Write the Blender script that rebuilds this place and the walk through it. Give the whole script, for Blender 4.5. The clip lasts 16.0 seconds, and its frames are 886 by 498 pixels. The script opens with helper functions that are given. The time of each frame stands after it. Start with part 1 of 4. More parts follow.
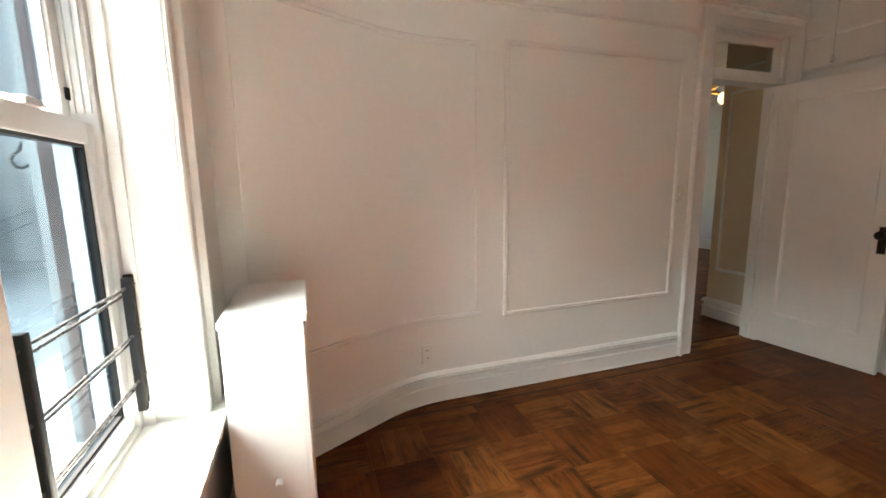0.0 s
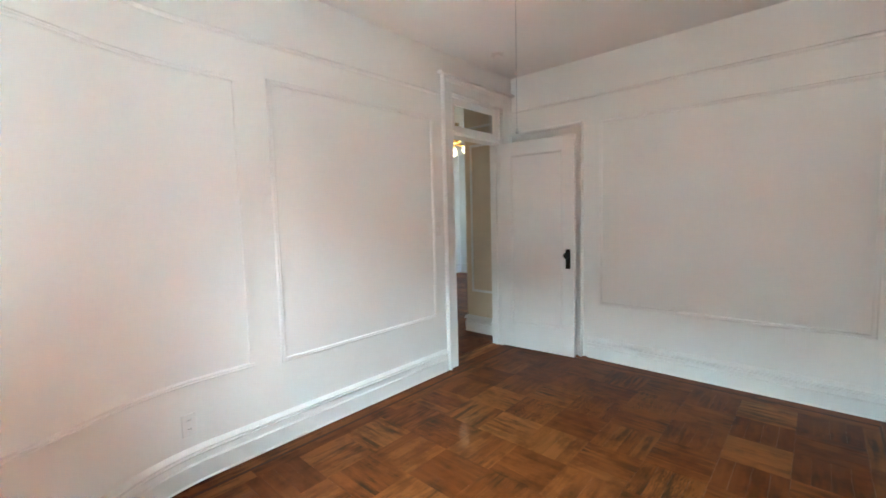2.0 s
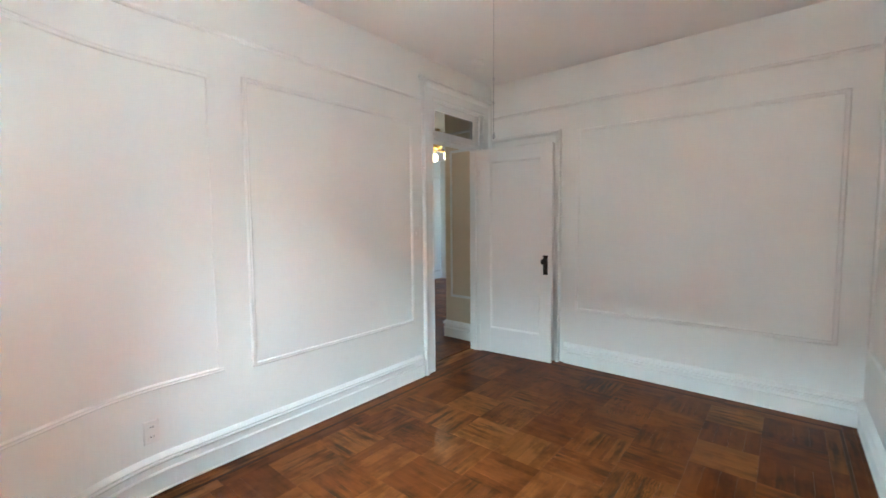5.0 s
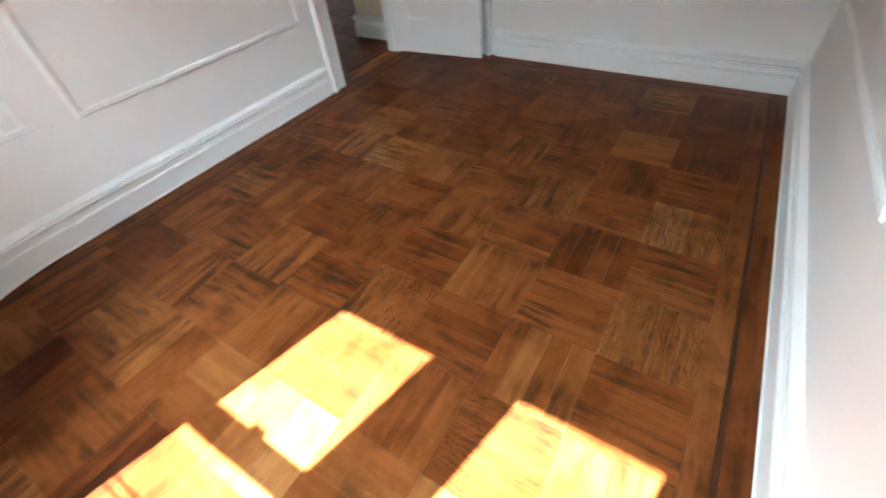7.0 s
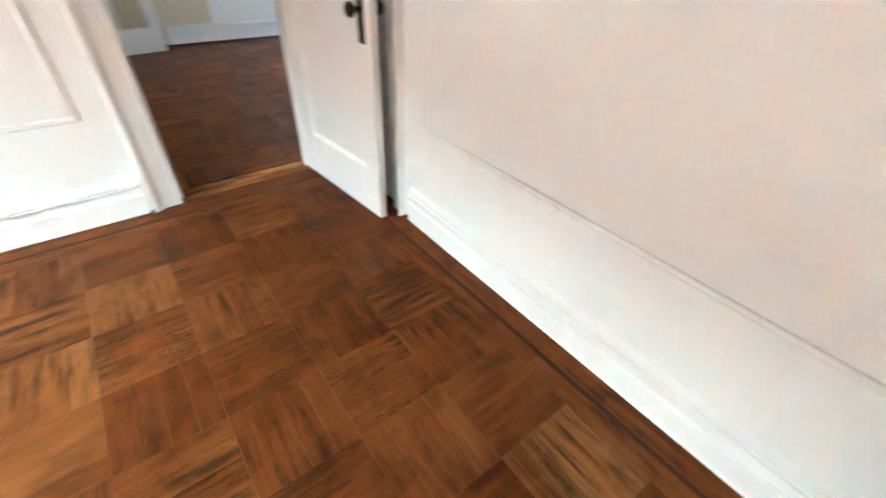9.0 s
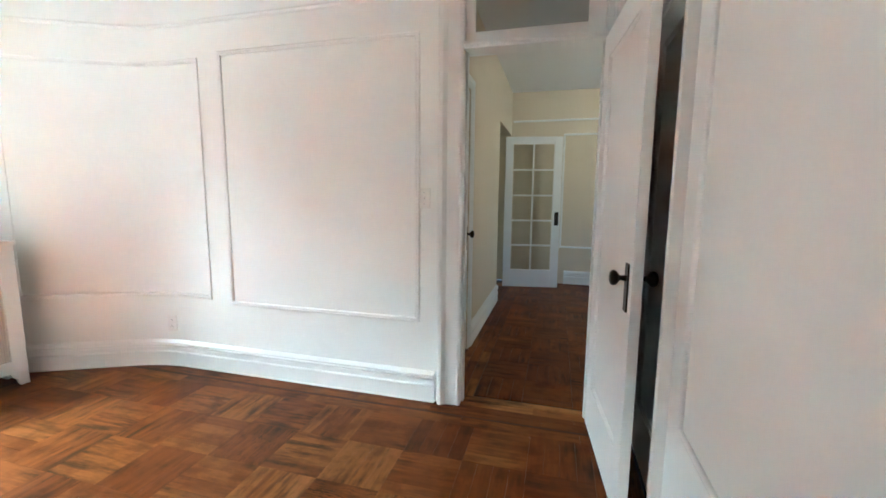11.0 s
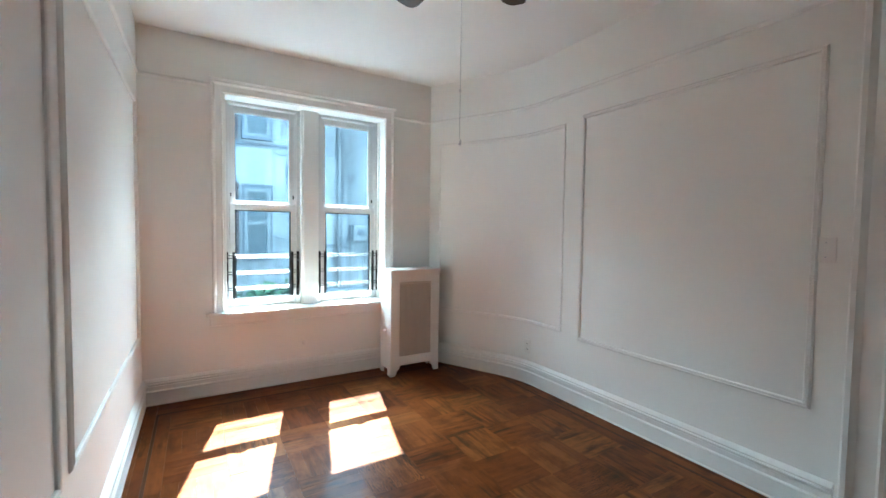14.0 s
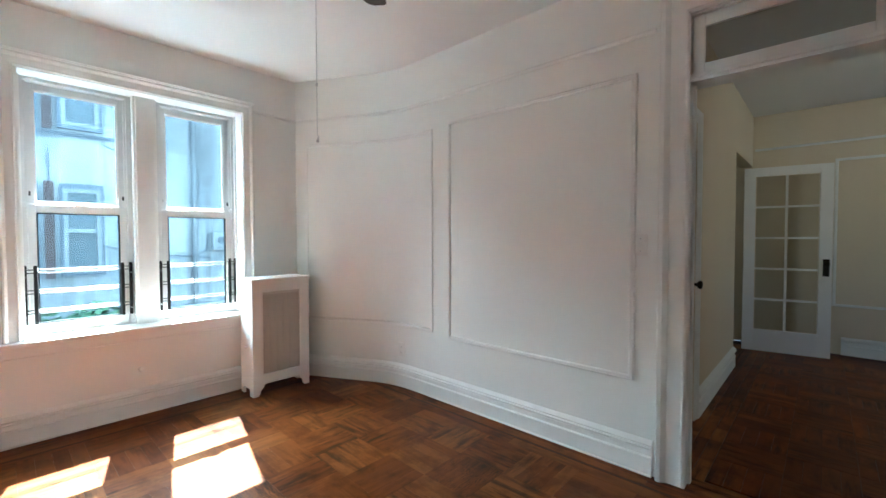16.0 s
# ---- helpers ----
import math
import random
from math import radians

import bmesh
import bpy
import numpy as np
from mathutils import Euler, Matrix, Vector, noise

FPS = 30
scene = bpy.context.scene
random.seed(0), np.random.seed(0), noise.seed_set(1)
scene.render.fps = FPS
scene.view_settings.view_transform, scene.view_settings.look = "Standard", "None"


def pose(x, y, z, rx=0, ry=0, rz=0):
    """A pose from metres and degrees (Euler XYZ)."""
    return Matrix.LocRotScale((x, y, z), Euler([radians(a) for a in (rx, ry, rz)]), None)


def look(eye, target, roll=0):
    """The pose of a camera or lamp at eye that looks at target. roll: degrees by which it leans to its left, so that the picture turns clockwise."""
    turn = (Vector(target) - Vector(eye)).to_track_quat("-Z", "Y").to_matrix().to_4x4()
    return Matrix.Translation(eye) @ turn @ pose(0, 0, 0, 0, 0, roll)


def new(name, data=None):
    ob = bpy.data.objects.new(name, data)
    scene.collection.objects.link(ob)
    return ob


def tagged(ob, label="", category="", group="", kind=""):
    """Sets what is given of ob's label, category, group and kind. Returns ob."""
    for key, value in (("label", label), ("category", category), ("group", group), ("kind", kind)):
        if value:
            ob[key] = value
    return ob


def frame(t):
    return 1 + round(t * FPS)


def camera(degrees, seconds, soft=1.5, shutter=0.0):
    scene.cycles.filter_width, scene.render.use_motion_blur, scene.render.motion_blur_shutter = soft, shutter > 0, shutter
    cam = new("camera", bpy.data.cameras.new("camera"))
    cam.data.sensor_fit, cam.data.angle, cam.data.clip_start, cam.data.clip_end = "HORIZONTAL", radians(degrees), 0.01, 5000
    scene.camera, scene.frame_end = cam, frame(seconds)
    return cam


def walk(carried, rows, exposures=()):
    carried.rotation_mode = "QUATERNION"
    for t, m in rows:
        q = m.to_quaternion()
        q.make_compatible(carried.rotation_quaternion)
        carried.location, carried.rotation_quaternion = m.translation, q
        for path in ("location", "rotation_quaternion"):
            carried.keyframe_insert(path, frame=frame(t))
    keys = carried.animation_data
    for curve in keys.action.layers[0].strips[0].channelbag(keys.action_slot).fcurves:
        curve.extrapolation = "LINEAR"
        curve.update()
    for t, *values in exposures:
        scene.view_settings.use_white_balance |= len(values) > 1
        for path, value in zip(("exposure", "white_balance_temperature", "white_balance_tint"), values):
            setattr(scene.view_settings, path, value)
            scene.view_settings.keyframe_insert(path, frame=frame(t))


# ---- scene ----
cam = camera(94.1, 16.0, shutter=0.3)
PATH = [
    (0, (0.328, 0.499, 1.338), (0.958, 2.372, 1.027), -0.9),
    (0.5, (0.326, 0.489, 1.335), (1.138, 2.302, 1.103), -0.9),
    (1, (0.349, 0.468, 1.34), (1.402, 2.157, 1.144), -1.2),
    (1.5, (0.372, 0.434, 1.361), (1.648, 1.963, 1.178), -1.4),
    (2, (0.375, 0.427, 1.36), (1.846, 1.771, 1.195), -1.5),
    (2.5, (0.392, 0.422, 1.319), (2.035, 1.554, 1.185), -1.7),
    (3, (0.412, 0.395, 1.332), (2.166, 1.347, 1.199), -1.8),
    (3.2, (0.396, 0.418, 1.313), (2.187, 1.3, 1.192), -1.8),
    (3.7, (0.397, 0.416, 1.322), (2.216, 1.249, 1.199), -1.5),
    (4.25, (0.398, 0.415, 1.333), (2.147, 1.393, 1.204), -1.1),
    (4.8, (0.4, 0.413, 1.342), (1.999, 1.619, 1.208), -0.7),
    (5.3, (0.399, 0.412, 1.351), (1.834, 1.805, 1.211), -0.3),
    (5.5, (0.398, 0.412, 1.353), (1.76, 1.869, 1.211), -0.2),
    (6, (0.4, 0.476, 1.356), (1.663, 2.007, 1.111), -0.9),
    (6.5, (0.573, 0.386, 1.289), (1.774, 1.692, 0.366), -6.0),
    (7, (0.922, 0.451, 1.242), (2.082, 1.292, -0.154), -6.2),
    (7.5, (1.471, 0.433, 1.266), (2.852, 0.866, -0.114), -2.2),
    (8, (2.026, 0.421, 1.246), (3.426, 1.025, -0.048), -2.3),
    (8.5, (2.64, 0.45, 1.279), (4.032, 1.108, 0.001), -0.1),
    (9, (3.034, 0.461, 1.223), (4.037, 1.68, -0.004), 3.0),
    (9.2, (3.104, 0.495, 1.213), (3.844, 1.931, 0.032), 5.0),
    (11.3, (3.671, 0.497, 1.282), (3.04, 2.384, 1.086), 0.3),
    (11.5, (3.653, 0.499, 1.295), (2.937, 2.357, 1.103), 0.6),
    (12, (3.631, 0.482, 1.284), (2.58, 2.176, 1.117), 1.0),
    (12.5, (3.618, 0.434, 1.287), (2.229, 1.866, 1.151), 1.2),
    (13, (3.616, 0.393, 1.295), (1.991, 1.554, 1.182), 1.1),
    (13.5, (3.627, 0.344, 1.301), (1.901, 1.35, 1.203), 0.8),
    (14, (3.619, 0.354, 1.304), (1.903, 1.377, 1.214), 0.8),
    (14.5, (3.622, 0.383, 1.295), (1.98, 1.522, 1.218), 0.5),
    (15, (3.606, 0.391, 1.294), (2.07, 1.67, 1.226), 0.3),
    (15.5, (3.617, 0.402, 1.284), (2.191, 1.803, 1.223), -0.0),
    (16, (3.632, 0.444, 1.283), (2.274, 1.911, 1.226), -0.1),
]
EXPOSURES = [(0, 4.72, 7650, 9), (0.5, 4.92, 8450, 15), (1, 5.32, 7700, 9), (1.5, 5.6, 6500, -1), (2, 5.72, 5800, -3), (3, 5.74, 5650, -4), (5.5, 5.74, 5650, -4), (6.5, 5.38, 5850, 2), (7, 5.36, 6050, 5), (7.5, 5.6, 6150, 4), (8, 6.3, 6250, 3), (9, 6.7, 6200, 1), (9.3, 6.66, 6180, 1), (10.2, 6.25, 5950, -1), (11.5, 6.0, 5600, -6), (12, 5.77, 5720, -4), (12.5, 5.28, 5700, -3), (13.5, 4.85, 5650, -4), (14.5, 4.85, 5650, -4), (16, 5.05, 5720, -3)]
walk(cam, [(t, look(eye, target, roll)) for t, eye, target, roll in PATH], EXPOSURES)

# ---- daylight ----
LIGHT_WAY = Vector((1.0, -0.24, -1.276)).normalized()
SUN_ELEVATION = math.asin(-LIGHT_WAY.z)
SUN_ROTATION = math.atan2(-LIGHT_WAY.x, -LIGHT_WAY.y)
world = bpy.data.worlds.new("sky")
scene.world = world
world.use_nodes = True
wn = world.node_tree.nodes
sky = wn.new("ShaderNodeTexSky")
sky.sky_type, sky.sun_disc = "NISHITA", False
sky.sun_elevation, sky.sun_rotation = SUN_ELEVATION, SUN_ROTATION
wn["Background"].inputs[1].default_value = 0.034
world.node_tree.links.new(sky.outputs[0], wn["Background"].inputs[0])
sun_data = bpy.data.lights.new("sun", "SUN")
sun_data.energy, sun_data.angle, sun_data.color = 4.3, radians(0.5), (1.0, 0.985, 0.96)
sun = new("sun", sun_data)
sun.matrix_world = look((0, 0, 30), Vector((0, 0, 30)) + LIGHT_WAY)

# added lamp high over the court, out of view, strengthening the sky's light
day_data = bpy.data.lights.new("sky_fill", "AREA")
day_data.shape, day_data.size, day_data.size_y = "RECTANGLE", 11.6, 5.0
day_data.energy, day_data.color = 365.0, (0.80, 0.93, 1.0)
day = new("sky_fill", day_data)
day.matrix_world = look((-5.0, 2.0, 6.6), (1.6, 1.25, 1.2))

# added lamp for bluish daylight, in an unseen window opening beyond the hall
far_data = bpy.data.lights.new("far_daylight_fill", "AREA")
far_data.shape, far_data.size, far_data.size_y = "RECTANGLE", 0.9, 1.1
far_data.energy, far_data.color = 0.12, (0.62, 0.80, 1.0)
far = new("far_daylight_fill", far_data)
far.matrix_world = look((6.6, 3.43, 1.5), (6.6, 6.5, 1.4))

# ---- materials ----
def ramp(nt, fac, stops):
    r = nt.nodes.new("ShaderNodeValToRGB")
    els = r.color_ramp.elements
    while len(els) < len(stops):
        els.new(0.5)
    for e, (p, c) in zip(els, stops):
        e.position, e.color = p, (*c, 1)
    nt.links.new(fac, r.inputs[0])
    return r.outputs[0]


def noise_tex(nt, vector, scale, detail=4.0, rough=0.55):
    n = nt.nodes.new("ShaderNodeTexNoise")
    n.inputs["Scale"].default_value, n.inputs["Detail"].default_value, n.inputs["Roughness"].default_value = scale, detail, rough
    nt.links.new(vector, n.inputs["Vector"])
    return n.outputs["Fac"]


def calc(nt, op, a, b):
    m = nt.nodes.new("ShaderNodeMath")
    m.operation = op
    for k, v in enumerate((a, b)):
        if isinstance(v, (int, float)):
            m.inputs[k].default_value = v
        else:
            nt.links.new(v, m.inputs[k])
    return m.outputs[0]


def mixed(nt, fac, a, b, mode="MIX"):
    m = nt.nodes.new("ShaderNodeMixRGB")
    m.blend_type = mode
    for k, v in enumerate((fac, a, b)):
        if isinstance(v, (int, float)):
            m.inputs[k].default_value = v
        elif isinstance(v, tuple):
            m.inputs[k].default_value = (*v, 1)
        else:
            nt.links.new(v, m.inputs[k])
    return m.outputs[0]


def bare(name):
    m = bpy.data.materials.new(name)
    m.use_nodes = True
    nt = m.node_tree
    return m, nt, nt.nodes["Principled BSDF"]


def bump(nt, bsdf, height, strength, distance):
    b = nt.nodes.new("ShaderNodeBump")
    b.inputs["Strength"].default_value, b.inputs["Distance"].default_value = strength, distance
    nt.links.new(height, b.inputs["Height"])
    nt.links.new(b.outputs[0], bsdf.inputs["Normal"])


def surface(name, color, rough=0.5, vary=0.06, fine=60.0, broad=1.5, relief=0.15, metal=0.0, specular=0.5):
    """Paint, stone or metal with broad and fine variation of colour and a fine relief, at real size."""
    m, nt, b = bare(name)
    pos = nt.nodes.new("ShaderNodeNewGeometry").outputs["Position"]
    big, small = noise_tex(nt, pos, broad, 3), noise_tex(nt, pos, fine, 5)
    both = calc(nt, "ADD", calc(nt, "MULTIPLY", big, 0.6), calc(nt, "MULTIPLY", small, 0.4))
    lo, hi = tuple(c * (1 - vary) for c in color), tuple(min(1, c * (1 + vary)) for c in color)
    nt.links.new(ramp(nt, both, [(0.3, lo), (0.7, hi)]), b.inputs["Base Color"])
    nt.links.new(calc(nt, "ADD", calc(nt, "MULTIPLY", small, 0.2), rough - 0.1), b.inputs["Roughness"])
    b.inputs["Metallic"].default_value, b.inputs["Specular IOR Level"].default_value = metal, specular
    bump(nt, b, calc(nt, "ADD", small, calc(nt, "MULTIPLY", noise_tex(nt, pos, fine / 8, 3), 2.0)), relief, 0.004)
    return m


def parquet_wood(name, joined, dark=1.0, even=False):
    """Stained oak with black worn grain; the tone changes from slat to slat."""
    m, nt, b = bare(name)
    uv = nt.nodes.new("ShaderNodeUVMap").outputs[0]
    geo = nt.nodes.new("ShaderNodeNewGeometry")
    rnd = geo.outputs["Random Per Island"] if joined else nt.nodes.new("ShaderNodeObjectInfo").outputs["Random"]
    pos = geo.outputs["Position"]
    shift = nt.nodes.new("ShaderNodeCombineXYZ")
    nt.links.new(calc(nt, "MULTIPLY", rnd, 37.0), shift.inputs[0])
    nt.links.new(calc(nt, "MULTIPLY", rnd, 91.0), shift.inputs[1])
    moved = nt.nodes.new("ShaderNodeVectorMath")
    nt.links.new(uv, moved.inputs[0])
    nt.links.new(shift.outputs[0], moved.inputs[1])
    stretch = nt.nodes.new("ShaderNodeMapping")
    stretch.inputs["Scale"].default_value = (2.2, 17.0, 1.0)
    nt.links.new(moved.outputs[0], stretch.inputs[0])
    grain = noise_tex(nt, stretch.outputs[0], 1.6, 6, 0.6)
    wide = nt.nodes.new("ShaderNodeMapping")
    wide.inputs["Scale"].default_value = (3.0, 9.0, 1.0)
    nt.links.new(moved.outputs[0], wide.inputs[0])
    blotch = noise_tex(nt, wide.outputs[0], 1.0, 4)
    snap = nt.nodes.new("ShaderNodeVectorMath")
    snap.operation = "FLOOR"
    cell = nt.nodes.new("ShaderNodeMapping")
    cell.inputs["Location"].default_value, cell.inputs["Scale"].default_value = (-0.265 / 0.3, -0.185 / 0.3, 0.5), (1 / 0.3, 1 / 0.3, 0.0)
    nt.links.new(pos, cell.inputs[0])
    nt.links.new(cell.outputs[0], snap.inputs[0])
    square = nt.nodes.new("ShaderNodeTexWhiteNoise")
    nt.links.new(snap.outputs[0], square.inputs["Vector"])
    pick = calc(nt, "ADD", calc(nt, "MULTIPLY", square.outputs["Value"], 0.66), calc(nt, "MULTIPLY", rnd, 0.34))
    figure = None
    if not joined:
        mark = nt.nodes.new("ShaderNodeSeparateColor")
        info = nt.nodes.new("ShaderNodeObjectInfo")
        nt.links.new(info.outputs["Color"], mark.inputs[0])
        pick = calc(nt, "ADD", calc(nt, "MULTIPLY", mark.outputs[0], 0.78), calc(nt, "MULTIPLY", rnd, 0.22))
        figure = mark.outputs[1]
    if even:
        pick = calc(nt, "ADD", calc(nt, "MULTIPLY", rnd, 0.3), 0.38)
    stain = [(0.05, (0.147, 0.037, 0.012)), (0.3, (0.25, 0.067, 0.018)), (0.55, (0.355, 0.105, 0.028)), (0.75, (0.445, 0.156, 0.043)), (0.95, (0.585, 0.243, 0.080))]
    tone = ramp(nt, pick, [(p, tuple(v * dark for v in c)) for p, c in stain])
    toned = mixed(nt, 0.5, tone, ramp(nt, grain, [(0.3, (0.55, 0.5, 0.45)), (0.62, (1.12, 1.1, 1.05))]), "MULTIPLY")
    toned = mixed(nt, 0.6, toned, ramp(nt, blotch, [(0.28, (0.5, 0.45, 0.42)), (0.55, (1.08, 1.08, 1.05))]), "MULTIPLY")
    mottle = noise_tex(nt, pos, 6.0, 4, 0.6)
    toned = mixed(nt, 0.6, toned, ramp(nt, mottle, [(0.36, (0.45, 0.38, 0.34)), (0.52, (1.05, 1.05, 1.05))]), "MULTIPLY")
    patch = ramp(nt, noise_tex(nt, pos, 2.3, 5, 0.6), [(0.47, (0, 0, 0)), (0.60, (1, 1, 1))])
    lines = ramp(nt, grain, [(0.38, (1, 1, 1)), (0.56, (0, 0, 0))])
    worn = calc(nt, "MULTIPLY", calc(nt, "MULTIPLY", patch, lines), 0.78)
    toned = mixed(nt, worn, toned, (0.018, 0.009, 0.005))
    if figure is not None:
        wave = nt.nodes.new("ShaderNodeTexWave")
        wave.bands_direction = "Y"
        for key, value in (("Scale", 21.0), ("Distortion", 16.0), ("Detail", 5.0), ("Detail Scale", 0.9), ("Detail Roughness", 0.7)):
            wave.inputs[key].default_value = value
        slow = nt.nodes.new("ShaderNodeMapping")
        slow.inputs["Scale"].default_value = (0.45, 1.0, 1.0)
        nt.links.new(moved.outputs[0], slow.inputs[0])
        nt.links.new(slow.outputs[0], wave.inputs[0])
        veins = ramp(nt, wave.outputs["Fac"], [(0.06, (1, 1, 1)), (0.34, (0, 0, 0))])
        rub = ramp(nt, noise_tex(nt, pos, 9.0, 4), [(0.40, (0, 0, 0)), (0.56, (1, 1, 1))])
        toned = mixed(nt, calc(nt, "MULTIPLY", calc(nt, "MULTIPLY", calc(nt, "MULTIPLY", veins, rub), figure), 0.9), toned, (0.02, 0.010, 0.005))
    nt.links.new(toned, b.inputs["Base Color"])
    nt.links.new(calc(nt, "ADD", calc(nt, "MULTIPLY", blotch, 0.2), 0.24), b.inputs["Roughness"])
    b.inputs["Specular IOR Level"].default_value = 0.05
    b.inputs["Coat Weight"].default_value, b.inputs["Coat Roughness"].default_value = 0.11, 0.15
    bump(nt, b, grain, 0.2, 0.001)
    return m


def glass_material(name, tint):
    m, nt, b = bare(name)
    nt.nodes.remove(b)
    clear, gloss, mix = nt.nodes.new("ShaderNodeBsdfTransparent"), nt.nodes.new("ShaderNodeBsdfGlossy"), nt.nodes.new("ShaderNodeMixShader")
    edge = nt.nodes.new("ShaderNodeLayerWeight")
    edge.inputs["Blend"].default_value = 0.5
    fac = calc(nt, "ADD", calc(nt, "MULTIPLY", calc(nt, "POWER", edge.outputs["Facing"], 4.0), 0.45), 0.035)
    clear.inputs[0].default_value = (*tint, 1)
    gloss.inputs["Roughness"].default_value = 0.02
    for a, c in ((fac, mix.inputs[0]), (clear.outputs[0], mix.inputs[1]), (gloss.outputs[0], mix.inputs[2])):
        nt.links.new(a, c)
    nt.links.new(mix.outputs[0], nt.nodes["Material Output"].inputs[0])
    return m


def glow(name, color, strength):
    m, nt, b = bare(name)
    b.inputs["Base Color"].default_value = (*color, 1)
    b.inputs["Emission Color"].default_value, b.inputs["Emission Strength"].default_value = (*color, 1), strength
    return m


def streaked(name, color):
    """Weathered stucco: damp streaks that run down, patches and grit."""
    m, nt, b = bare(name)
    pos = nt.nodes.new("ShaderNodeNewGeometry").outputs["Position"]
    tall = nt.nodes.new("ShaderNodeMapping")
    tall.inputs["Scale"].default_value = (1.0, 3.2, 0.22)
    nt.links.new(pos, tall.inputs[0])
    run, blot, grit = noise_tex(nt, tall.outputs[0], 1.3, 5, 0.6), noise_tex(nt, pos, 0.9, 4), noise_tex(nt, pos, 35, 4)
    base = ramp(nt, run, [(0.35, tuple(c * 0.62 for c in color)), (0.62, tuple(min(1, c * 1.25) for c in color))])
    base = mixed(nt, 0.5, base, ramp(nt, blot, [(0.35, (0.7, 0.72, 0.75)), (0.65, (1.15, 1.13, 1.1))]), "MULTIPLY")
    nt.links.new(base, b.inputs["Base Color"])
    b.inputs["Roughness"].default_value = 0.85
    bump(nt, b, grit, 0.4, 0.01)
    return m


WALL = surface("wall_paint", (0.835, 0.84, 0.81), 0.55, 0.015, 45, 0.8, 0.04)
CEIL = surface("ceiling_paint", (0.84, 0.84, 0.82), 0.8, 0.015, 45, 0.8, 0.1)
TRIM = surface("trim_enamel", (0.835, 0.835, 0.81), 0.38, 0.02, 30, 1.2, 0.05)
DOOR = surface("door_enamel", (0.84, 0.83, 0.81), 0.33, 0.02, 25, 1.5, 0.15)
HALL_WALL = surface("hall_paint", (0.70, 0.60, 0.45), 0.55, 0.03, 45, 0.8, 0.06)
SASH = surface("sash_vinyl", (0.66, 0.665, 0.66), 0.4, 0.03, 30, 2.0, 0.1)
BLACK = surface("black_enamel", (0.010, 0.010, 0.011), 0.5, 0.3, 80, 5, 0.1, specular=0.18)
BAR = surface("bar_enamel", (0.03, 0.03, 0.032), 0.28, 0.2, 80, 5, 0.05, specular=0.6)
BRONZE = surface("oil_rubbed_bronze", (0.02, 0.017, 0.014), 0.35, 0.3, 80, 5, 0.1, 0.7)
STEEL = surface("zinc_steel", (0.55, 0.56, 0.57), 0.3, 0.1, 80, 5, 0.1, 0.9)
GRILLE = surface("grille_paint", (0.58, 0.54, 0.48), 0.5, 0.06, 90, 4, 0.1)
# near-black colour carries the shade inside the radiator cover and the socket slots
GAP_DARK = surface("interior_shade", (0.06, 0.055, 0.05), 0.8, 0.2, 20, 2, 0.1)
PLATE = surface("plate_plastic", (0.80, 0.79, 0.76), 0.3, 0.02, 40, 3, 0.05)
BLADE = surface("blade_walnut", (0.055, 0.026, 0.014), 0.4, 0.3, 30, 4, 0.1)
BRASS = surface("brass", (0.62, 0.40, 0.14), 0.25, 0.1, 50, 4, 0.05, 1.0)
OAK = parquet_wood("stained_oak", False, 0.44)
OAK_JOINED = parquet_wood("stained_oak_joined", True, 0.44)
OAK_BORDER = parquet_wood("stained_oak_border", True, 0.44, True)
OAK_HALL_PIECE = parquet_wood("stained_oak_hall_piece", False, 0.55)
OAK_HALL = parquet_wood("stained_oak_hall", True, 0.55)
WALNUT = surface("walnut_strip", (0.050, 0.017, 0.007), 0.5, 0.3, 60, 3, 0.1, specular=0.12)
SUBFLOOR = surface("joint_dirt", (0.03, 0.015, 0.008), 0.8, 0.3, 40, 2, 0.2)
# this tint darkens and blues the outside view, in place of exposure
GLASS = glass_material("window_glass_dimming", (0.46, 0.545, 0.61))
GLASS_CLEAR = glass_material("door_glass", (0.93, 0.93, 0.91))
GLASS_DIM = glass_material("transom_glass", (0.75, 0.76, 0.77))
STUCCO = streaked("court_stucco", (0.36, 0.36, 0.355))
STUCCO_PALE = streaked("court_stucco_pale", (0.30, 0.30, 0.295))
CONCRETE = surface("court_concrete", (0.24, 0.24, 0.235), 0.85, 0.15, 12, 0.7, 0.5)
SLATE = surface("slate_paint", (0.13, 0.145, 0.165), 0.5, 0.15, 20, 2, 0.2)
WHITE_FRAME = surface("outside_frame", (0.26, 0.265, 0.265), 0.5, 0.08, 20, 2, 0.2)
POST_BROWN = surface("post_brown", (0.09, 0.055, 0.05), 0.6, 0.25, 20, 3, 0.4)
DARK_GLASS = surface("dark_pane", (0.10, 0.12, 0.13), 0.2, 0.15, 4, 1, 0.0)
LEAF = surface("leaf_green", (0.055, 0.115, 0.045), 0.5, 0.35, 20, 3, 0.2)
BULB = glow("lit_globe", (1.0, 0.78, 0.45), 0.10)

# ---- building helpers ----
def mesh_of(bm, name, material, smooth=False):
    me = bpy.data.meshes.new(name)
    bmesh.ops.recalc_face_normals(bm, faces=bm.faces)
    bm.to_mesh(me)
    bm.free()
    for mt in (material if isinstance(material, (list, tuple)) else [material]):
        me.materials.append(mt)
    if smooth:
        me.polygons.foreach_set("use_smooth", [True] * len(me.polygons))
    return me


def part(name, bm, material, parent=None, label="", smooth=False):
    ob = new(name, mesh_of(bm, name, material, smooth))
    if parent is not None:
        ob.parent = parent
    return tagged(ob, label)


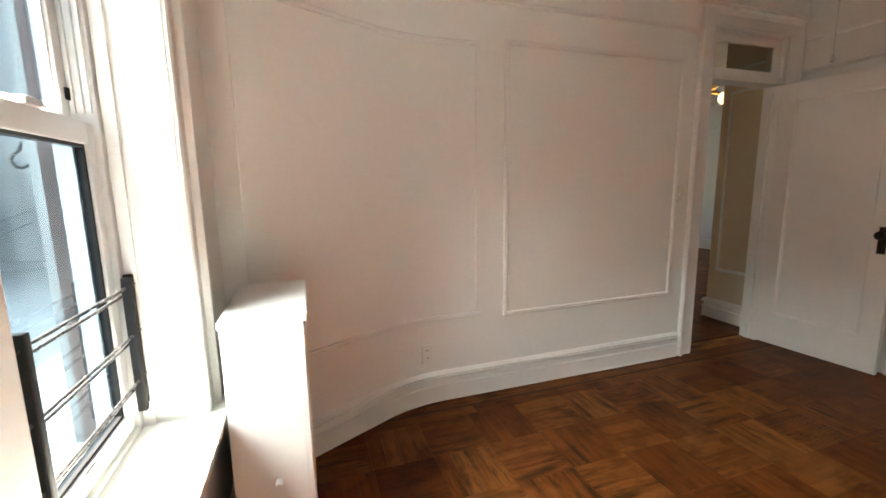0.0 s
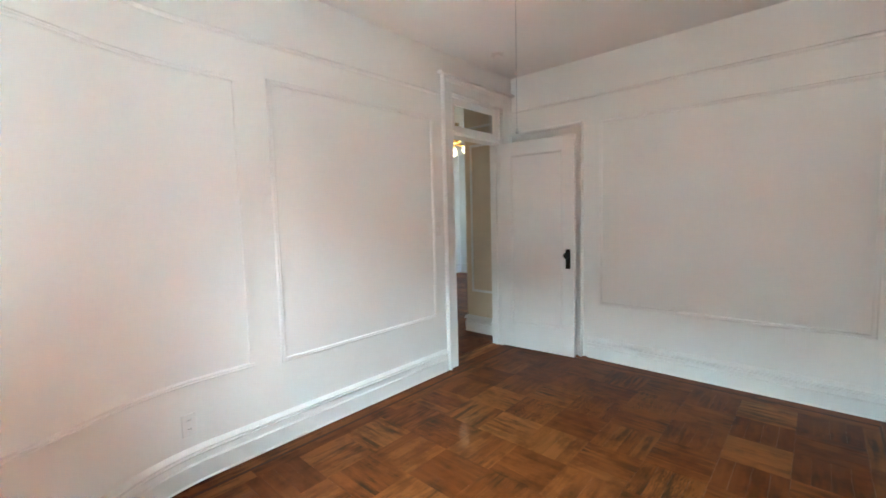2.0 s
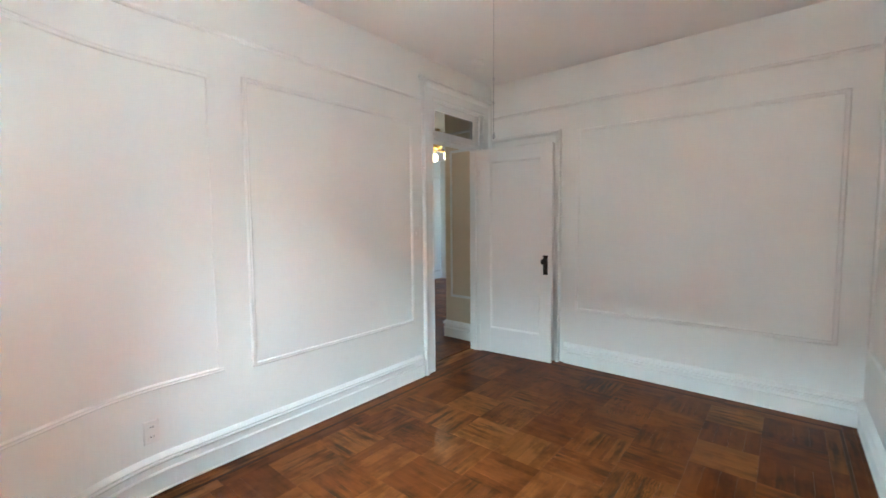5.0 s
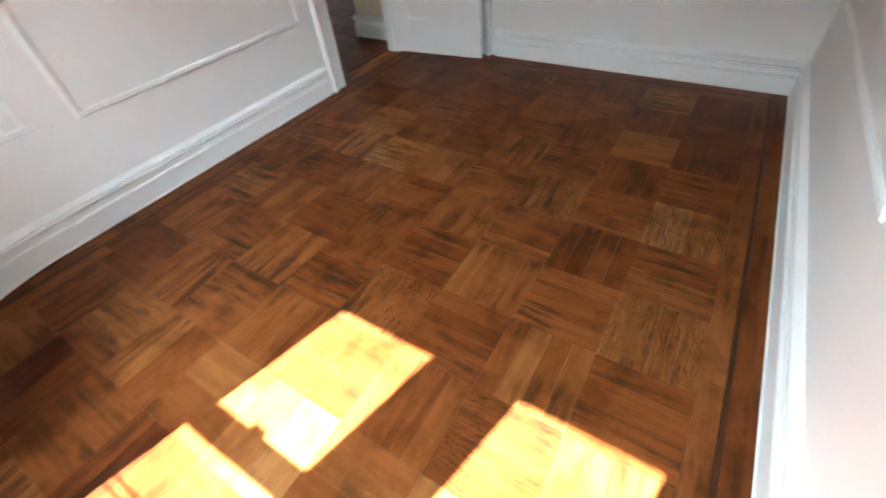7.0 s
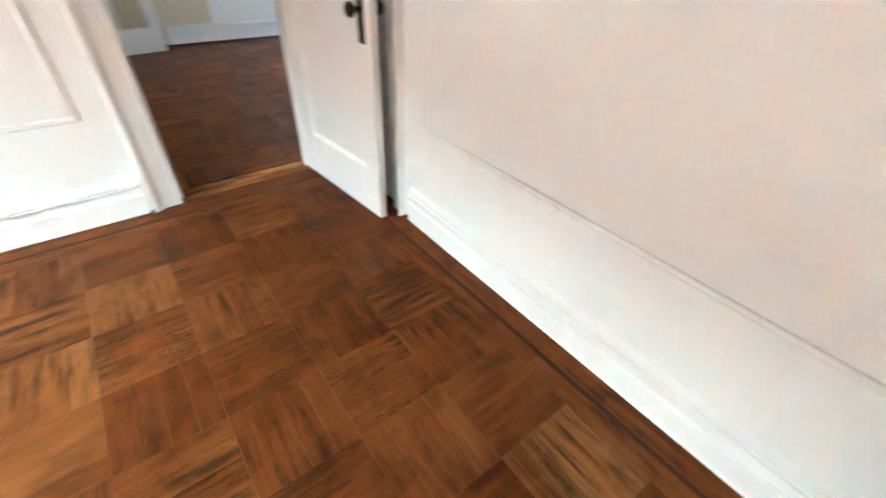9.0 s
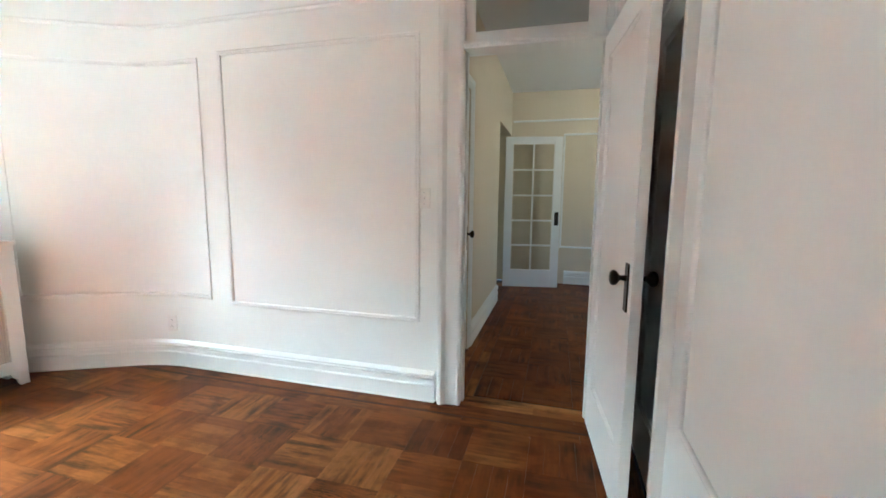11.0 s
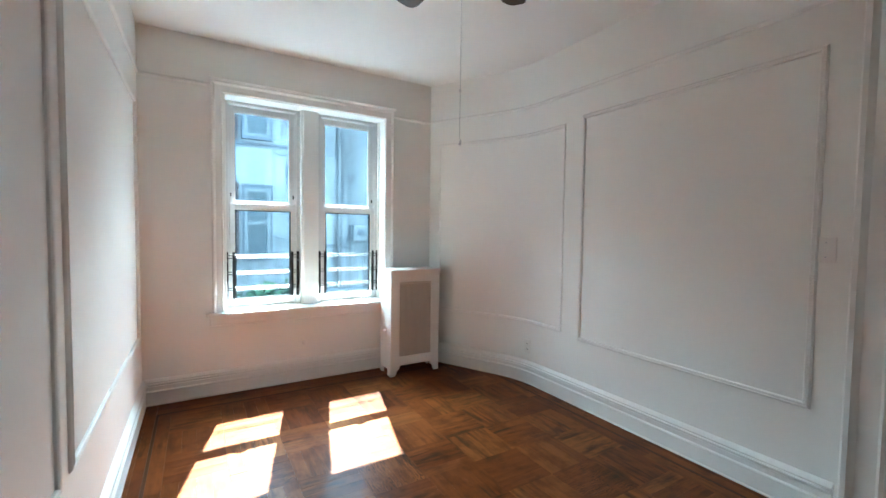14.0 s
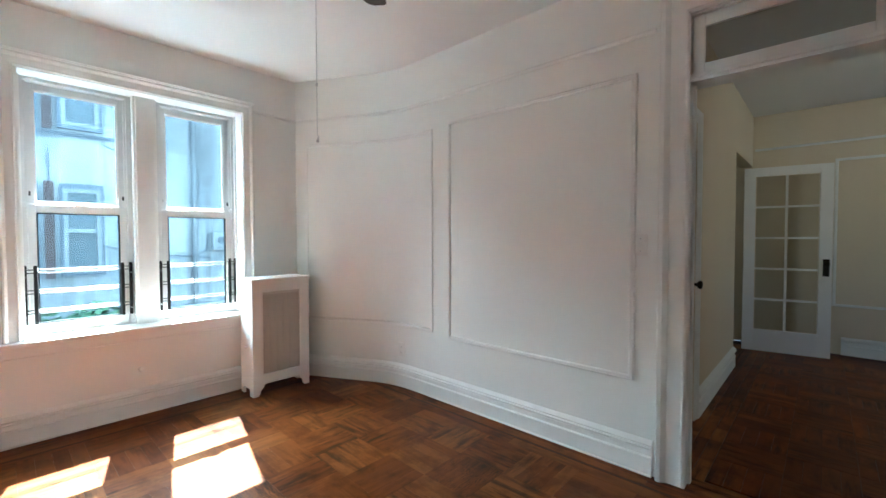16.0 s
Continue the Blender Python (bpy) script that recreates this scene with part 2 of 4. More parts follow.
def thing(name, label, category, group="", kind="", at=None):
    ob = new(name)
    ob.empty_display_size = 0.1
    if at is not None:
        ob.matrix_world = at
    return tagged(ob, label, category, group, kind)


def box(bm, x0, x1, y0, y1, z0, z1, bevel=0.0):
    made = bmesh.ops.create_cube(bm, size=1)
    bmesh.ops.transform(bm, verts=made["verts"], matrix=Matrix.Translation(((x0 + x1) / 2, (y0 + y1) / 2, (z0 + z1) / 2)) @ Matrix.Diagonal((x1 - x0, y1 - y0, z1 - z0, 1)))
    if bevel:
        edges = list({e for v in made["verts"] for e in v.link_edges})
        bmesh.ops.bevel(bm, geom=edges, offset=bevel, segments=2, affect="EDGES", profile=0.6)
    return bm


def boxes(*rows, bevel=0.0):
    bm = bmesh.new()
    for r in rows:
        box(bm, *r, bevel=bevel)
    return bm


def rod(bm, a, b, r, n=12, r2=None):
    a, b = Vector(a), Vector(b)
    made = bmesh.ops.create_cone(bm, cap_ends=True, segments=n, radius1=r, radius2=r if r2 is None else r2, depth=(b - a).length)
    turn = (b - a).to_track_quat("Z", "Y").to_matrix().to_4x4()
    bmesh.ops.transform(bm, verts=made["verts"], matrix=Matrix.Translation((a + b) / 2) @ turn)
    return bm


def ball(bm, c, r, squash=(1, 1, 1), n=14):
    made = bmesh.ops.create_uvsphere(bm, u_segments=n, v_segments=n // 2 + 2, radius=r)
    bmesh.ops.transform(bm, verts=made["verts"], matrix=Matrix.Translation(c) @ Matrix.Diagonal((*squash, 1)))
    return bm


def lathe(bm, c, axis, rings, n=20):
    """Turned shape: rings of (distance along axis, radius)."""
    turn = Vector(axis).to_track_quat("Z", "Y").to_matrix()
    loops = []
    for d, r in rings:
        loops.append([bm.verts.new(Vector(c) + turn @ Vector((r * math.cos(k * math.tau / n), r * math.sin(k * math.tau / n), d))) for k in range(n)])
    for a, b in zip(loops, loops[1:]):
        for k in range(n):
            bm.faces.new((a[k], a[(k + 1) % n], b[(k + 1) % n], b[k]))
    bm.faces.new(loops[0])
    bm.faces.new(loops[-1][::-1])
    return bm


def prism(bm, plan, z0, z1):
    lo, hi = [bm.verts.new((*p, z0)) for p in plan], [bm.verts.new((*p, z1)) for p in plan]
    bm.faces.new(lo[::-1])
    bm.faces.new(hi)
    for k in range(len(plan)):
        j = (k + 1) % len(plan)
        bm.faces.new((lo[k], lo[j], hi[j], hi[k]))
    return bm


def sweep(bm, path, profile, normal, closed=False):
    """A moulding along a path of points: profile rows of (across, proud), across = to the left of the way seen against the normal, proud = along the normal.
    Corners are mitred."""
    normal = Vector(normal).normalized()
    pts = [Vector(p) for p in path]
    n = len(pts)
    loops = []
    for k, p in enumerate(pts):
        ways = []
        if closed or k > 0:
            ways.append((p - pts[k - 1]).normalized())
        if closed or k < n - 1:
            ways.append((pts[(k + 1) % n] - p).normalized())
        sides = [normal.cross(w).normalized() for w in ways]
        if len(sides) == 2:
            s = sides[0] + sides[1]
            s = s / max(0.2, s.dot(sides[0]))
        else:
            s = sides[0]
        loops.append([bm.verts.new(p + s * a + normal * h) for a, h in profile])
    pairs = list(zip(loops, loops[1:])) + ([(loops[-1], loops[0])] if closed else [])
    m = len(profile)
    for a, b in pairs:
        for k in range(m):
            j = (k + 1) % m
            bm.faces.new((a[k], a[j], b[j], b[k]))
    if not closed:
        bm.faces.new(loops[0][::-1])
        bm.faces.new(loops[-1])
    return bm


# Room plan: x runs from the window wall to the far wall, y from the panelled wall to the wall with the door.
EAST, NORTH, TOP = 4.06, 2.80, 2.715
DOOR_L, DOOR_R = 3.13, 3.855


def corner_curve(off=0.0, steps=14):
    """The bent stretch of the north wall from the window wall to the straight part, moved into the room by off."""
    a, b = Vector((0.0, 2.35)), Vector((1.09, 2.80))
    k = Vector((0.88, 2.80))
    way = (k - a).normalized()
    s = k - way * 0.22
    pts = [a + (s - a) * (i / 4) for i in range(4)]
    for i in range(steps + 1):
        u = i / steps
        pts.append(s * (1 - u) ** 2 + k * 2 * u * (1 - u) + b * u * u)
    out = []
    for i, p in enumerate(pts):
        w = (pts[min(i + 1, len(pts) - 1)] - pts[max(i - 1, 0)]).normalized()
        out.append(p + Vector((w.y, -w.x)) * off)
    return out


BASE = [(0, 0), (0, 0.023), (0.006, 0.026), (0.012, 0.021), (0.096, 0.021), (0.101, 0.027), (0.107, 0.024), (0.111, 0.016), (0.138, 0.014), (0.139, 0.003), (0.145, 0.003), (0.146, 0.026), (0.153, 0.031),
        (0.160, 0.029), (0.161, 0.012), (0.165, 0.012), (0.166, 0.026), (0.174, 0.025), (0.183, 0.014), (0.190, 0.005), (0.193, 0)]
RAIL = [(0, 0), (0.0, 0.007), (0.005, 0.012), (0.011, 0.016), (0.018, 0.016), (0.023, 0.010), (0.028, 0)]
MOULD = [(0, 0), (0.0, 0.007), (0.003, 0.011), (0.008, 0.013), (0.011, 0.012), (0.012, 0.0095), (0.016, 0.0095), (0.017, 0.011), (0.021, 0.012), (0.025, 0.008), (0.028, 0.003), (0.029, 0)]


def wall_strip(bm, plan, profile, z):
    """A strip along the foot or the top of walls: profile rows of (height, proud); the room lies to the right of the way."""
    n = len(plan)
    loops = []
    pts = [Vector((*p, 0)) for p in plan]
    for k, p in enumerate(pts):
        ways = []
        if k > 0:
            ways.append((p - pts[k - 1]).normalized())
        if k < n - 1:
            ways.append((pts[k + 1] - p).normalized())
        sides = [Vector((w.y, -w.x, 0)) for w in ways]
        s = sides[0] if len(sides) == 1 else (sides[0] + sides[1]) / max(0.2, 1 + sides[0].dot(sides[1]))
        loops.append([bm.verts.new(p + s * o + Vector((0, 0, z + h))) for h, o in profile])
    m = len(profile)
    for a, b in zip(loops, loops[1:]):
        for k in range(m):
            bm.faces.new((a[k], a[(k + 1) % m], b[(k + 1) % m], b[k]))
    bm.faces.new(loops[0])
    bm.faces.new(loops[-1][::-1])
    return bm


def structure(name, bm, material, label, category, smooth=False):
    return tagged(part(name, bm, material, None, label, smooth), "", category, "", "structure")


# ---- the room's shell ----
WY0, WY1, WZ0, WZ1 = 0.53, 1.87, 0.62, 2.33
structure("wall_west", boxes((-0.30, 0, -0.2, WY0, 0, TOP), (-0.30, 0, WY1, 3.0, 0, TOP), (-0.30, 0, WY0, WY1, 0, WZ0), (-0.30, 0, WY0, WY1, WZ1, TOP)), WALL,
          "white painted plaster wall with a twin window opening", "wall")
bm = bmesh.new()
prism(bm, [(p.x, p.y) for p in corner_curve()] + [(DOOR_L - 0.02, NORTH), (DOOR_L - 0.02, 2.93), (0.0, 2.93)], 0, TOP)
box(bm, DOOR_L - 0.02, DOOR_R + 0.02, NORTH, 2.93, 2.40, TOP)
box(bm, DOOR_R + 0.02, EAST + 0.14, NORTH, 2.93, 0, TOP)
structure("wall_north", bm, WALL, "white painted wall, panelled, with a bent corner and a doorway", "wall")
CLO0, CLO1, CLOT = 2.14, 2.70, 2.06
structure("wall_east", boxes((EAST, EAST + 0.14, -0.2, CLO0, 0, TOP), (EAST, EAST + 0.14, CLO1, NORTH, 0, TOP), (EAST, EAST + 0.14, CLO0, CLO1, CLOT, TOP)), WALL,
          "white painted panelled wall with a closet doorway", "wall")
structure("wall_south", boxes((0, EAST, -0.2, 0, 0, TOP)), WALL, "white painted plaster wall with moulding panels", "wall")
structure("ceiling", boxes((-0.35, EAST + 0.14, -0.2, 2.93, TOP, TOP + 0.12)), CEIL, "flat white painted plaster ceiling", "ceiling")

# skirting
CUT = corner_curve()
north_plan = [(p.x, p.y) for p in CUT]
bm = bmesh.new()
wall_strip(bm, north_plan + [(2.975, NORTH)], BASE, 0)
structure("baseboard_north", bm, TRIM, "white painted moulded baseboard following the bent wall", "baseboard")
bm = bmesh.new()
wall_strip(bm, [(EAST, 1.985), (EAST, 0), (0, 0), (0, 2.35)], BASE, 0)
structure("baseboard_south", bm, TRIM, "white painted moulded baseboard along three walls", "baseboard")
# picture rail
bm = bmesh.new()
wall_strip(bm, [(0, 1.952), (0, 2.35)] + north_plan[1:] + [(2.97, NORTH)], RAIL, 2.345)
structure("trim_rail_north", bm, TRIM, "white painted picture rail following the bent wall", "picture rail")
bm = bmesh.new()
wall_strip(bm, [(EAST, 2.79), (EAST, 0), (0, 0), (0, 0.448)], RAIL, 2.362)
structure("trim_rail_south", bm, TRIM, "white painted picture rail high on the walls", "picture rail")

# moulding frames on the walls
def panel_frame(name, corners, normal):
    bm = bmesh.new()
    sweep(bm, corners, MOULD, normal, True)
    structure(name, bm, TRIM, "thin white painted rectangular wall moulding", "moulding")


panel_frame("trim_panel_north", [(1.53, NORTH, 0.522), (1.53, NORTH, 2.135), (2.85, NORTH, 2.135), (2.85, NORTH, 0.522)], (0, -1, 0))
panel_frame("trim_panel_east", [(EAST, 1.86, 0.535), (EAST, 1.86, 2.12), (EAST, 0.16, 2.12), (EAST, 0.16, 0.535)], (-1, 0, 0))
panel_frame("trim_panel_south_a", [(3.85, 0, 0.555), (3.85, 0, 2.12), (2.09, 0, 2.12), (2.09, 0, 0.555)], (0, 1, 0))
panel_frame("trim_panel_south_b", [(1.917, 0, 0.555), (1.917, 0, 2.12), (0.22, 0, 2.12), (0.22, 0, 0.555)], (0, 1, 0))
bm = bmesh.new()
way = (CUT[1] - CUT[0]).normalized()
bent = [tuple(CUT[0] + way * 0.10)] + [(p.x, p.y) for p in CUT[1:]] + [(1.34, NORTH)]
FLAT = [(a, h) for a, h in MOULD]
wall_strip(bm, bent, FLAT, 0.52)
wall_strip(bm, bent, FLAT, 2.108)
box(bm, 1.313, 1.34, NORTH - 0.008, NORTH, 0.53, 2.13)
side = Vector((way.y, -way.x))
e0, e1 = Vector(bent[0]), Vector(bent[0]) + way * 0.027
prism(bm, [tuple(e0), tuple(e0 + side * 0.008), tuple(e1 + side * 0.008), tuple(e1)], 0.53, 2.13)
structure("trim_panel_bent", bm, TRIM, "thin white painted wall moulding bent round the corner", "moulding")

CASING = [(0, 0), (0, 0.010), (0.010, 0.016), (0.018, 0.012), (0.070, 0.016), (0.078, 0.024), (0.088, 0.034), (0.102, 0.036), (0.108, 0.030), (0.108, 0)]


def casing(name, path, normal, label, profile=CASING, parent=None):
    bm = bmesh.new()
    sweep(bm, path, profile, normal)
    if parent is not None:
        return part(name, bm, TRIM, parent, label)
    return structure(name, bm, TRIM, label, "casing")


# ---- twin window ----
def sash_window(name, y0, y1):
    w = thing(name, "white double-hung sash window with panes tinted to dim the outside", "window", "pair of windows", "structure", pose(0, 0, 0))
    z0, z1 = WZ0 + 0.02, WZ1 - 0.005
    part("window_frame", boxes((-0.265, -0.160, y0, y0 + 0.032, z0, z1), (-0.265, -0.160, y1 - 0.032, y1, z0, z1), (-0.265, -0.160, y0 + 0.032, y1 - 0.032, z1 - 0.022, z1),
                               (-0.265, -0.160, y0 + 0.032, y1 - 0.032, z0, z0 + 0.016),
                               bevel=0.003), SASH, w)
    a, b = y0 + 0.034, y1 - 0.034
    for what, x, lo, hi, foot, head in (("lower_sash", -0.172, z0 + 0.018, 1.505, 0.055, 0.055), ("upper_sash", -0.214, 1.47, z1 - 0.024, 0.055, 0.045)):
        st = 0.042
        s = part(what, boxes((x - 0.036, x, a, a + st, lo, hi), (x - 0.036, x, b - st, b, lo, hi), (x - 0.036, x, a + st, b - st, lo, lo + foot), (x - 0.036, x, a + st, b - st, hi - head, hi), bevel=0.004), SASH, w)
        part("glazing_bead", boxes((x - 0.030, x - 0.008, a + st, a + st + 0.008, lo + foot, hi - head), (x - 0.030, x - 0.008, b - st - 0.008, b - st, lo + foot, hi - head),
                                   (x - 0.030, x - 0.008, a + st + 0.008, b - st - 0.008, lo + foot, lo + foot + 0.008), (x - 0.030, x - 0.008, a + st + 0.008, b - st - 0.008, hi - head - 0.008, hi - head)), BLACK if what == "lower_sash" else SASH, s)
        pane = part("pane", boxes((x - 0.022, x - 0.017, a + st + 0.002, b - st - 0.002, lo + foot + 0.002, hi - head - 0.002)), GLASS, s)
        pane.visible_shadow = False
    for y, way in ((y0 + 0.032, 1), (y1 - 0.032, -1)):
        for x in (-0.168, -0.184, -0.202):
            lo, hi = sorted((y, y + way * 0.011))
            part("jamb_track", boxes((x - 0.004, x, lo, hi, 1.53, z1 - 0.026)), SASH, w)
    part("sash_lift", boxes((-0.172, -0.158, (a + b) / 2 - 0.028, (a + b) / 2 + 0.028, z0 + 0.05, z0 + 0.066), bevel=0.004), STEEL, w, "small metal sash lift")
    part("sash_lock", boxes((-0.190, -0.166, (a + b) / 2 - 0.03, (a + b) / 2 + 0.03, 1.505, 1.522), bevel=0.004), SASH, w)
    for y in (a + 0.012, b - 0.012):
        part("tilt_latch", boxes((-0.214, -0.206, y - 0.008, y + 0.008, 1.56, 1.59), bevel=0.003), BLACK, w)
    return w


sash_window("window_1", 0.545, 1.135)
sash_window("window_2", 1.285, 1.865)
# lining, mullion, casing, stool
structure("trim_window_lining", boxes((-0.255, 0.0, WY0, WY0 + 0.015, WZ0, WZ1), (-0.255, 0.0, WY1 - 0.005, WY1, WZ0, WZ1), (-0.255, 0.0, WY0 + 0.015, WY1 - 0.005, WZ1 - 0.005, WZ1), (-0.158, -0.128, WY1 - 0.017, WY1 - 0.0055, WZ0 + 0.022, WZ1 - 0.006), (-0.158, -0.128, WY0 + 0.0155, WY0 + 0.027, WZ0 + 0.022, WZ1 - 0.006)), TRIM, "white painted window reveal lining", "window lining")
structure("trim_mullion", boxes((-0.255, -0.11, 1.136, 1.284, WZ0 + 0.02, WZ1 - 0.006), (-0.11, -0.098, 1.150, 1.270, WZ0 + 0.02, WZ1 - 0.006), bevel=0.004), TRIM, "wide white painted mullion between two windows", "mullion")
casing("trim_window_casing", [(0, WY0, 0.645), (0, WY0, WZ1), (0, WY1, WZ1), (0, WY1, 0.645)], (1, 0, 0), "white painted moulded window casing", [(a * 0.74, h) for a, h in CASING])
structure("trim_window_cap", boxes((0, 0.052, 0.442, 1.958, 2.419, 2.431), (0, 0.043, 0.447, 1.953, 2.411, 2.419), bevel=0.003), TRIM, "thin white cap moulding over the window", "moulding")
structure("window_sill", boxes((-0.255, 0.062, WY0 + 0.016, WY1 - 0.006, 0.618, 0.642), (0.0, 0.062, 0.405, WY0 + 0.016, 0.618, 0.642), (0.0, 0.062, WY1 - 0.006, 1.99, 0.618, 0.642), bevel=0.006), TRIM, "white painted wooden window stool, worn", "window sill")
structure("trim_apron", boxes((0, 0.018, 0.43, 1.97, 0.545, 0.617), (0, 0.026, 0.43, 1.97, 0.530, 0.545), bevel=0.004), TRIM, "white painted apron board under the window stool", "apron")


def window_guard(y0, y1):
    g = thing("window_guard", "black steel telescoping child guard fixed in the window", "window guard", "window guards", at=pose(-0.148, (y0 + y1) / 2, 0.718))
    x, m = 0.0, (y0 + y1) / 2
    h = (y1 - y0) / 2
    for y, r in ((-h, 0.0), (-h + 0.05, 0.012), (h - 0.05, 0.012), (h, 0.0)):
        bm = boxes((x - 0.012 + r, x + 0.012 + r, y - 0.010, y + 0.010, 0.0, 0.385), bevel=0.005)
        part("post", bm, BLACK, g)
    for z in (0.07, 0.20, 0.335):
        for dz, dx in ((0, 0.0), (0.022, 0.012)):
            part("bar", rod(bmesh.new(), (x + dx, -h, z + dz), (x + dx, h, z + dz), 0.0038, 10), BAR, g, "thin round black steel bar")
    for y in (-h, h):
        for z in (0.05, 0.31):
            part("screw", rod(bmesh.new(), (x + 0.008, y, z), (x + 0.014, y, z), 0.005, 8), STEEL, g)
    return g


window_guard(0.558, 1.112)
window_guard(1.300, 1.852)

# ---- doorway in the north wall ----
structure("door_frame_1", boxes((DOOR_L - 0.02, DOOR_L, NORTH, 2.93, 0, 2.40), (DOOR_R, DOOR_R + 0.06, NORTH, 2.93, 0, 2.40), (DOOR_L, DOOR_R, NORTH, 2.93, 2.375, 2.40),
                                (DOOR_L, DOOR_L + 0.012, 2.85, 2.885, 0, 2.05), (DOOR_R - 0.012, DOOR_R, 2.85, 2.885, 0, 2.05), bevel=0.002), TRIM, "white painted door jamb with stops", "door frame")
structure("trim_transom_bar", boxes((DOOR_L, DOOR_R, 2.79, 2.93, 2.045, 2.085), (DOOR_L, DOOR_R, 2.775, 2.79, 2.06, 2.08), bevel=0.004), TRIM, "white painted transom bar above the doorway", "transom bar")
tr = thing("window_transom", "white framed transom window with a dim pane", "window", "", "structure", pose(0, 0, 0))
TX0, TX1, TZ0, TZ1 = 3.185, 3.765, 2.135, 2.312
part("window_frame", boxes((DOOR_L + 0.004, TX0, 2.815, 2.85, 2.088, 2.372), (TX1, DOOR_R - 0.004, 2.815, 2.85, 2.088, 2.372), (TX0, TX1, 2.815, 2.85, 2.088, TZ0), (TX0, TX1, 2.815, 2.85, TZ1, 2.372), bevel=0.004), TRIM, tr)
part("pane", boxes((TX0, TX1, 2.829, 2.834, TZ0, TZ1)), GLASS_DIM, tr)
casing("trim_door_casing", [(DOOR_L, NORTH, 0), (DOOR_L, NORTH, 2.385), (3.885, NORTH, 2.385), (3.885, NORTH, 0)], (0, -1, 0), "white painted moulded door casing", [(a * 1.25, h) for a, h in CASING])
structure("trim_door_cap", boxes((2.955, 4.045, 2.745, NORTH, 2.522, 2.545), bevel=0.005), TRIM, "white cap moulding over the door casing", "moulding")


def knob_set(parent, face, sign, y, z):
    """Black plate and turned knob on one face of a leaf; sign: the way it stands out along x."""
    lo, hi = sorted((face, face + sign * 0.006))
    pl = part("knob_plate", boxes((lo, hi, y - 0.022, y + 0.022, z - 0.125, z + 0.055), bevel=0.002), BRONZE, parent, "dark bronze key plate")
    bm = bmesh.new()
    lathe(bm, (face + sign * 0.006, y, z), (sign, 0, 0), [(0, 0.013), (0.006, 0.011), (0.022, 0.009), (0.028, 0.018), (0.036, 0.027), (0.046, 0.029), (0.054, 0.024), (0.058, 0.010)])
    part("knob", bm, BRONZE, pl, "dark round door knob", True)


def panel_leaf(name, width, height, thick, label, knob_z=0.95, knobs=True):
    """A one-panel leaf along -y from its hinge at the origin, room face towards -x."""
    d = thing(name, label, "door", "", "structure", pose(0, 0, 0))
    t, s, top, bot = thick, 0.112, 0.125, 0.25
    part("stile", boxes((0, t, -s, 0, 0, height), bevel=0.003), DOOR, d)
    part("stile", boxes((0, t, -width, -width + s, 0, height), bevel=0.003), DOOR, d)
    part("top_rail", boxes((0.0005, t - 0.0005, -width + s, -s, height - top, height), bevel=0.002), DOOR, d)
    part("bottom_rail", boxes((0.0005, t - 0.0005, -width + s, -s, 0, bot), bevel=0.002), DOOR, d)
    part("panel", boxes((0.013, t - 0.013, -width + s, -s, bot, height - top)), DOOR, d)
    for x, n in ((0.013, -1), (t - 0.013, 1)):
        bm = bmesh.new()
        loop = [(x, -s, bot), (x, -s, height - top), (x, -width + s, height - top), (x, -width + s, bot)]
        if n > 0:
            loop = loop[::-1]
        sweep(bm, loop, [(0, 0), (0, 0.008), (-0.006, 0.007), (-0.012, 0.002), (-0.014, 0)], (n, 0, 0), True)
        part("panel_moulding", bm, DOOR, d)
    if knobs:
        knob_set(d, 0, -1, -width + 0.058, knob_z)
        knob_set(d, t, 1, -width + 0.058, knob_z)
    part("latch_plate", boxes((t / 2 - 0.012, t / 2 + 0.012, -width - 0.0015, -width + 0.001, knob_z - 0.09, knob_z + 0.09)), PLATE, d, "painted-over latch plate")
    for z in (0.22, height - 0.24):
        part("hinge", rod(bmesh.new(), (-0.004, 0.004, z - 0.045), (-0.004, 0.004, z + 0.045), 0.007, 10), TRIM, d)
    return d


leaf = panel_leaf("door_1", 0.745, 2.03, 0.038, "white painted one-panel wooden door, standing open")
leaf.matrix_world = pose(3.85, 2.797, 0.012, 0, 0, 5.2)

# ---- closet doorway behind the leaf ----
casing("trim_closet_casing", [(EAST, CLO0, 0), (EAST, CLO0, CLOT), (EAST, 2.78, CLOT)], (-1, 0, 0), "white painted moulded closet casing",
       [(-a, h * 1.25) for a, h in CASING])
structure("door_frame_2", boxes((EAST + 0.001, EAST + 0.13, CLO0, CLO0 + 0.015, 0, CLOT), (EAST + 0.001, EAST + 0.13, CLO0 + 0.015, CLO1, CLOT - 0.015, CLOT), bevel=0.002), TRIM, "white painted closet jamb", "door frame")
closet = panel_leaf("door_2", 0.54, 2.03, 0.035, "white painted closet door, closed", knobs=False)
closet.matrix_world = pose(EAST + 0.008, 2.698, 0.012)
structure("wall_closet_back", boxes((EAST + 0.14, EAST + 0.2, 1.9, 2.93, 0, TOP)), WALL, "plain wall behind the closet door", "wall")

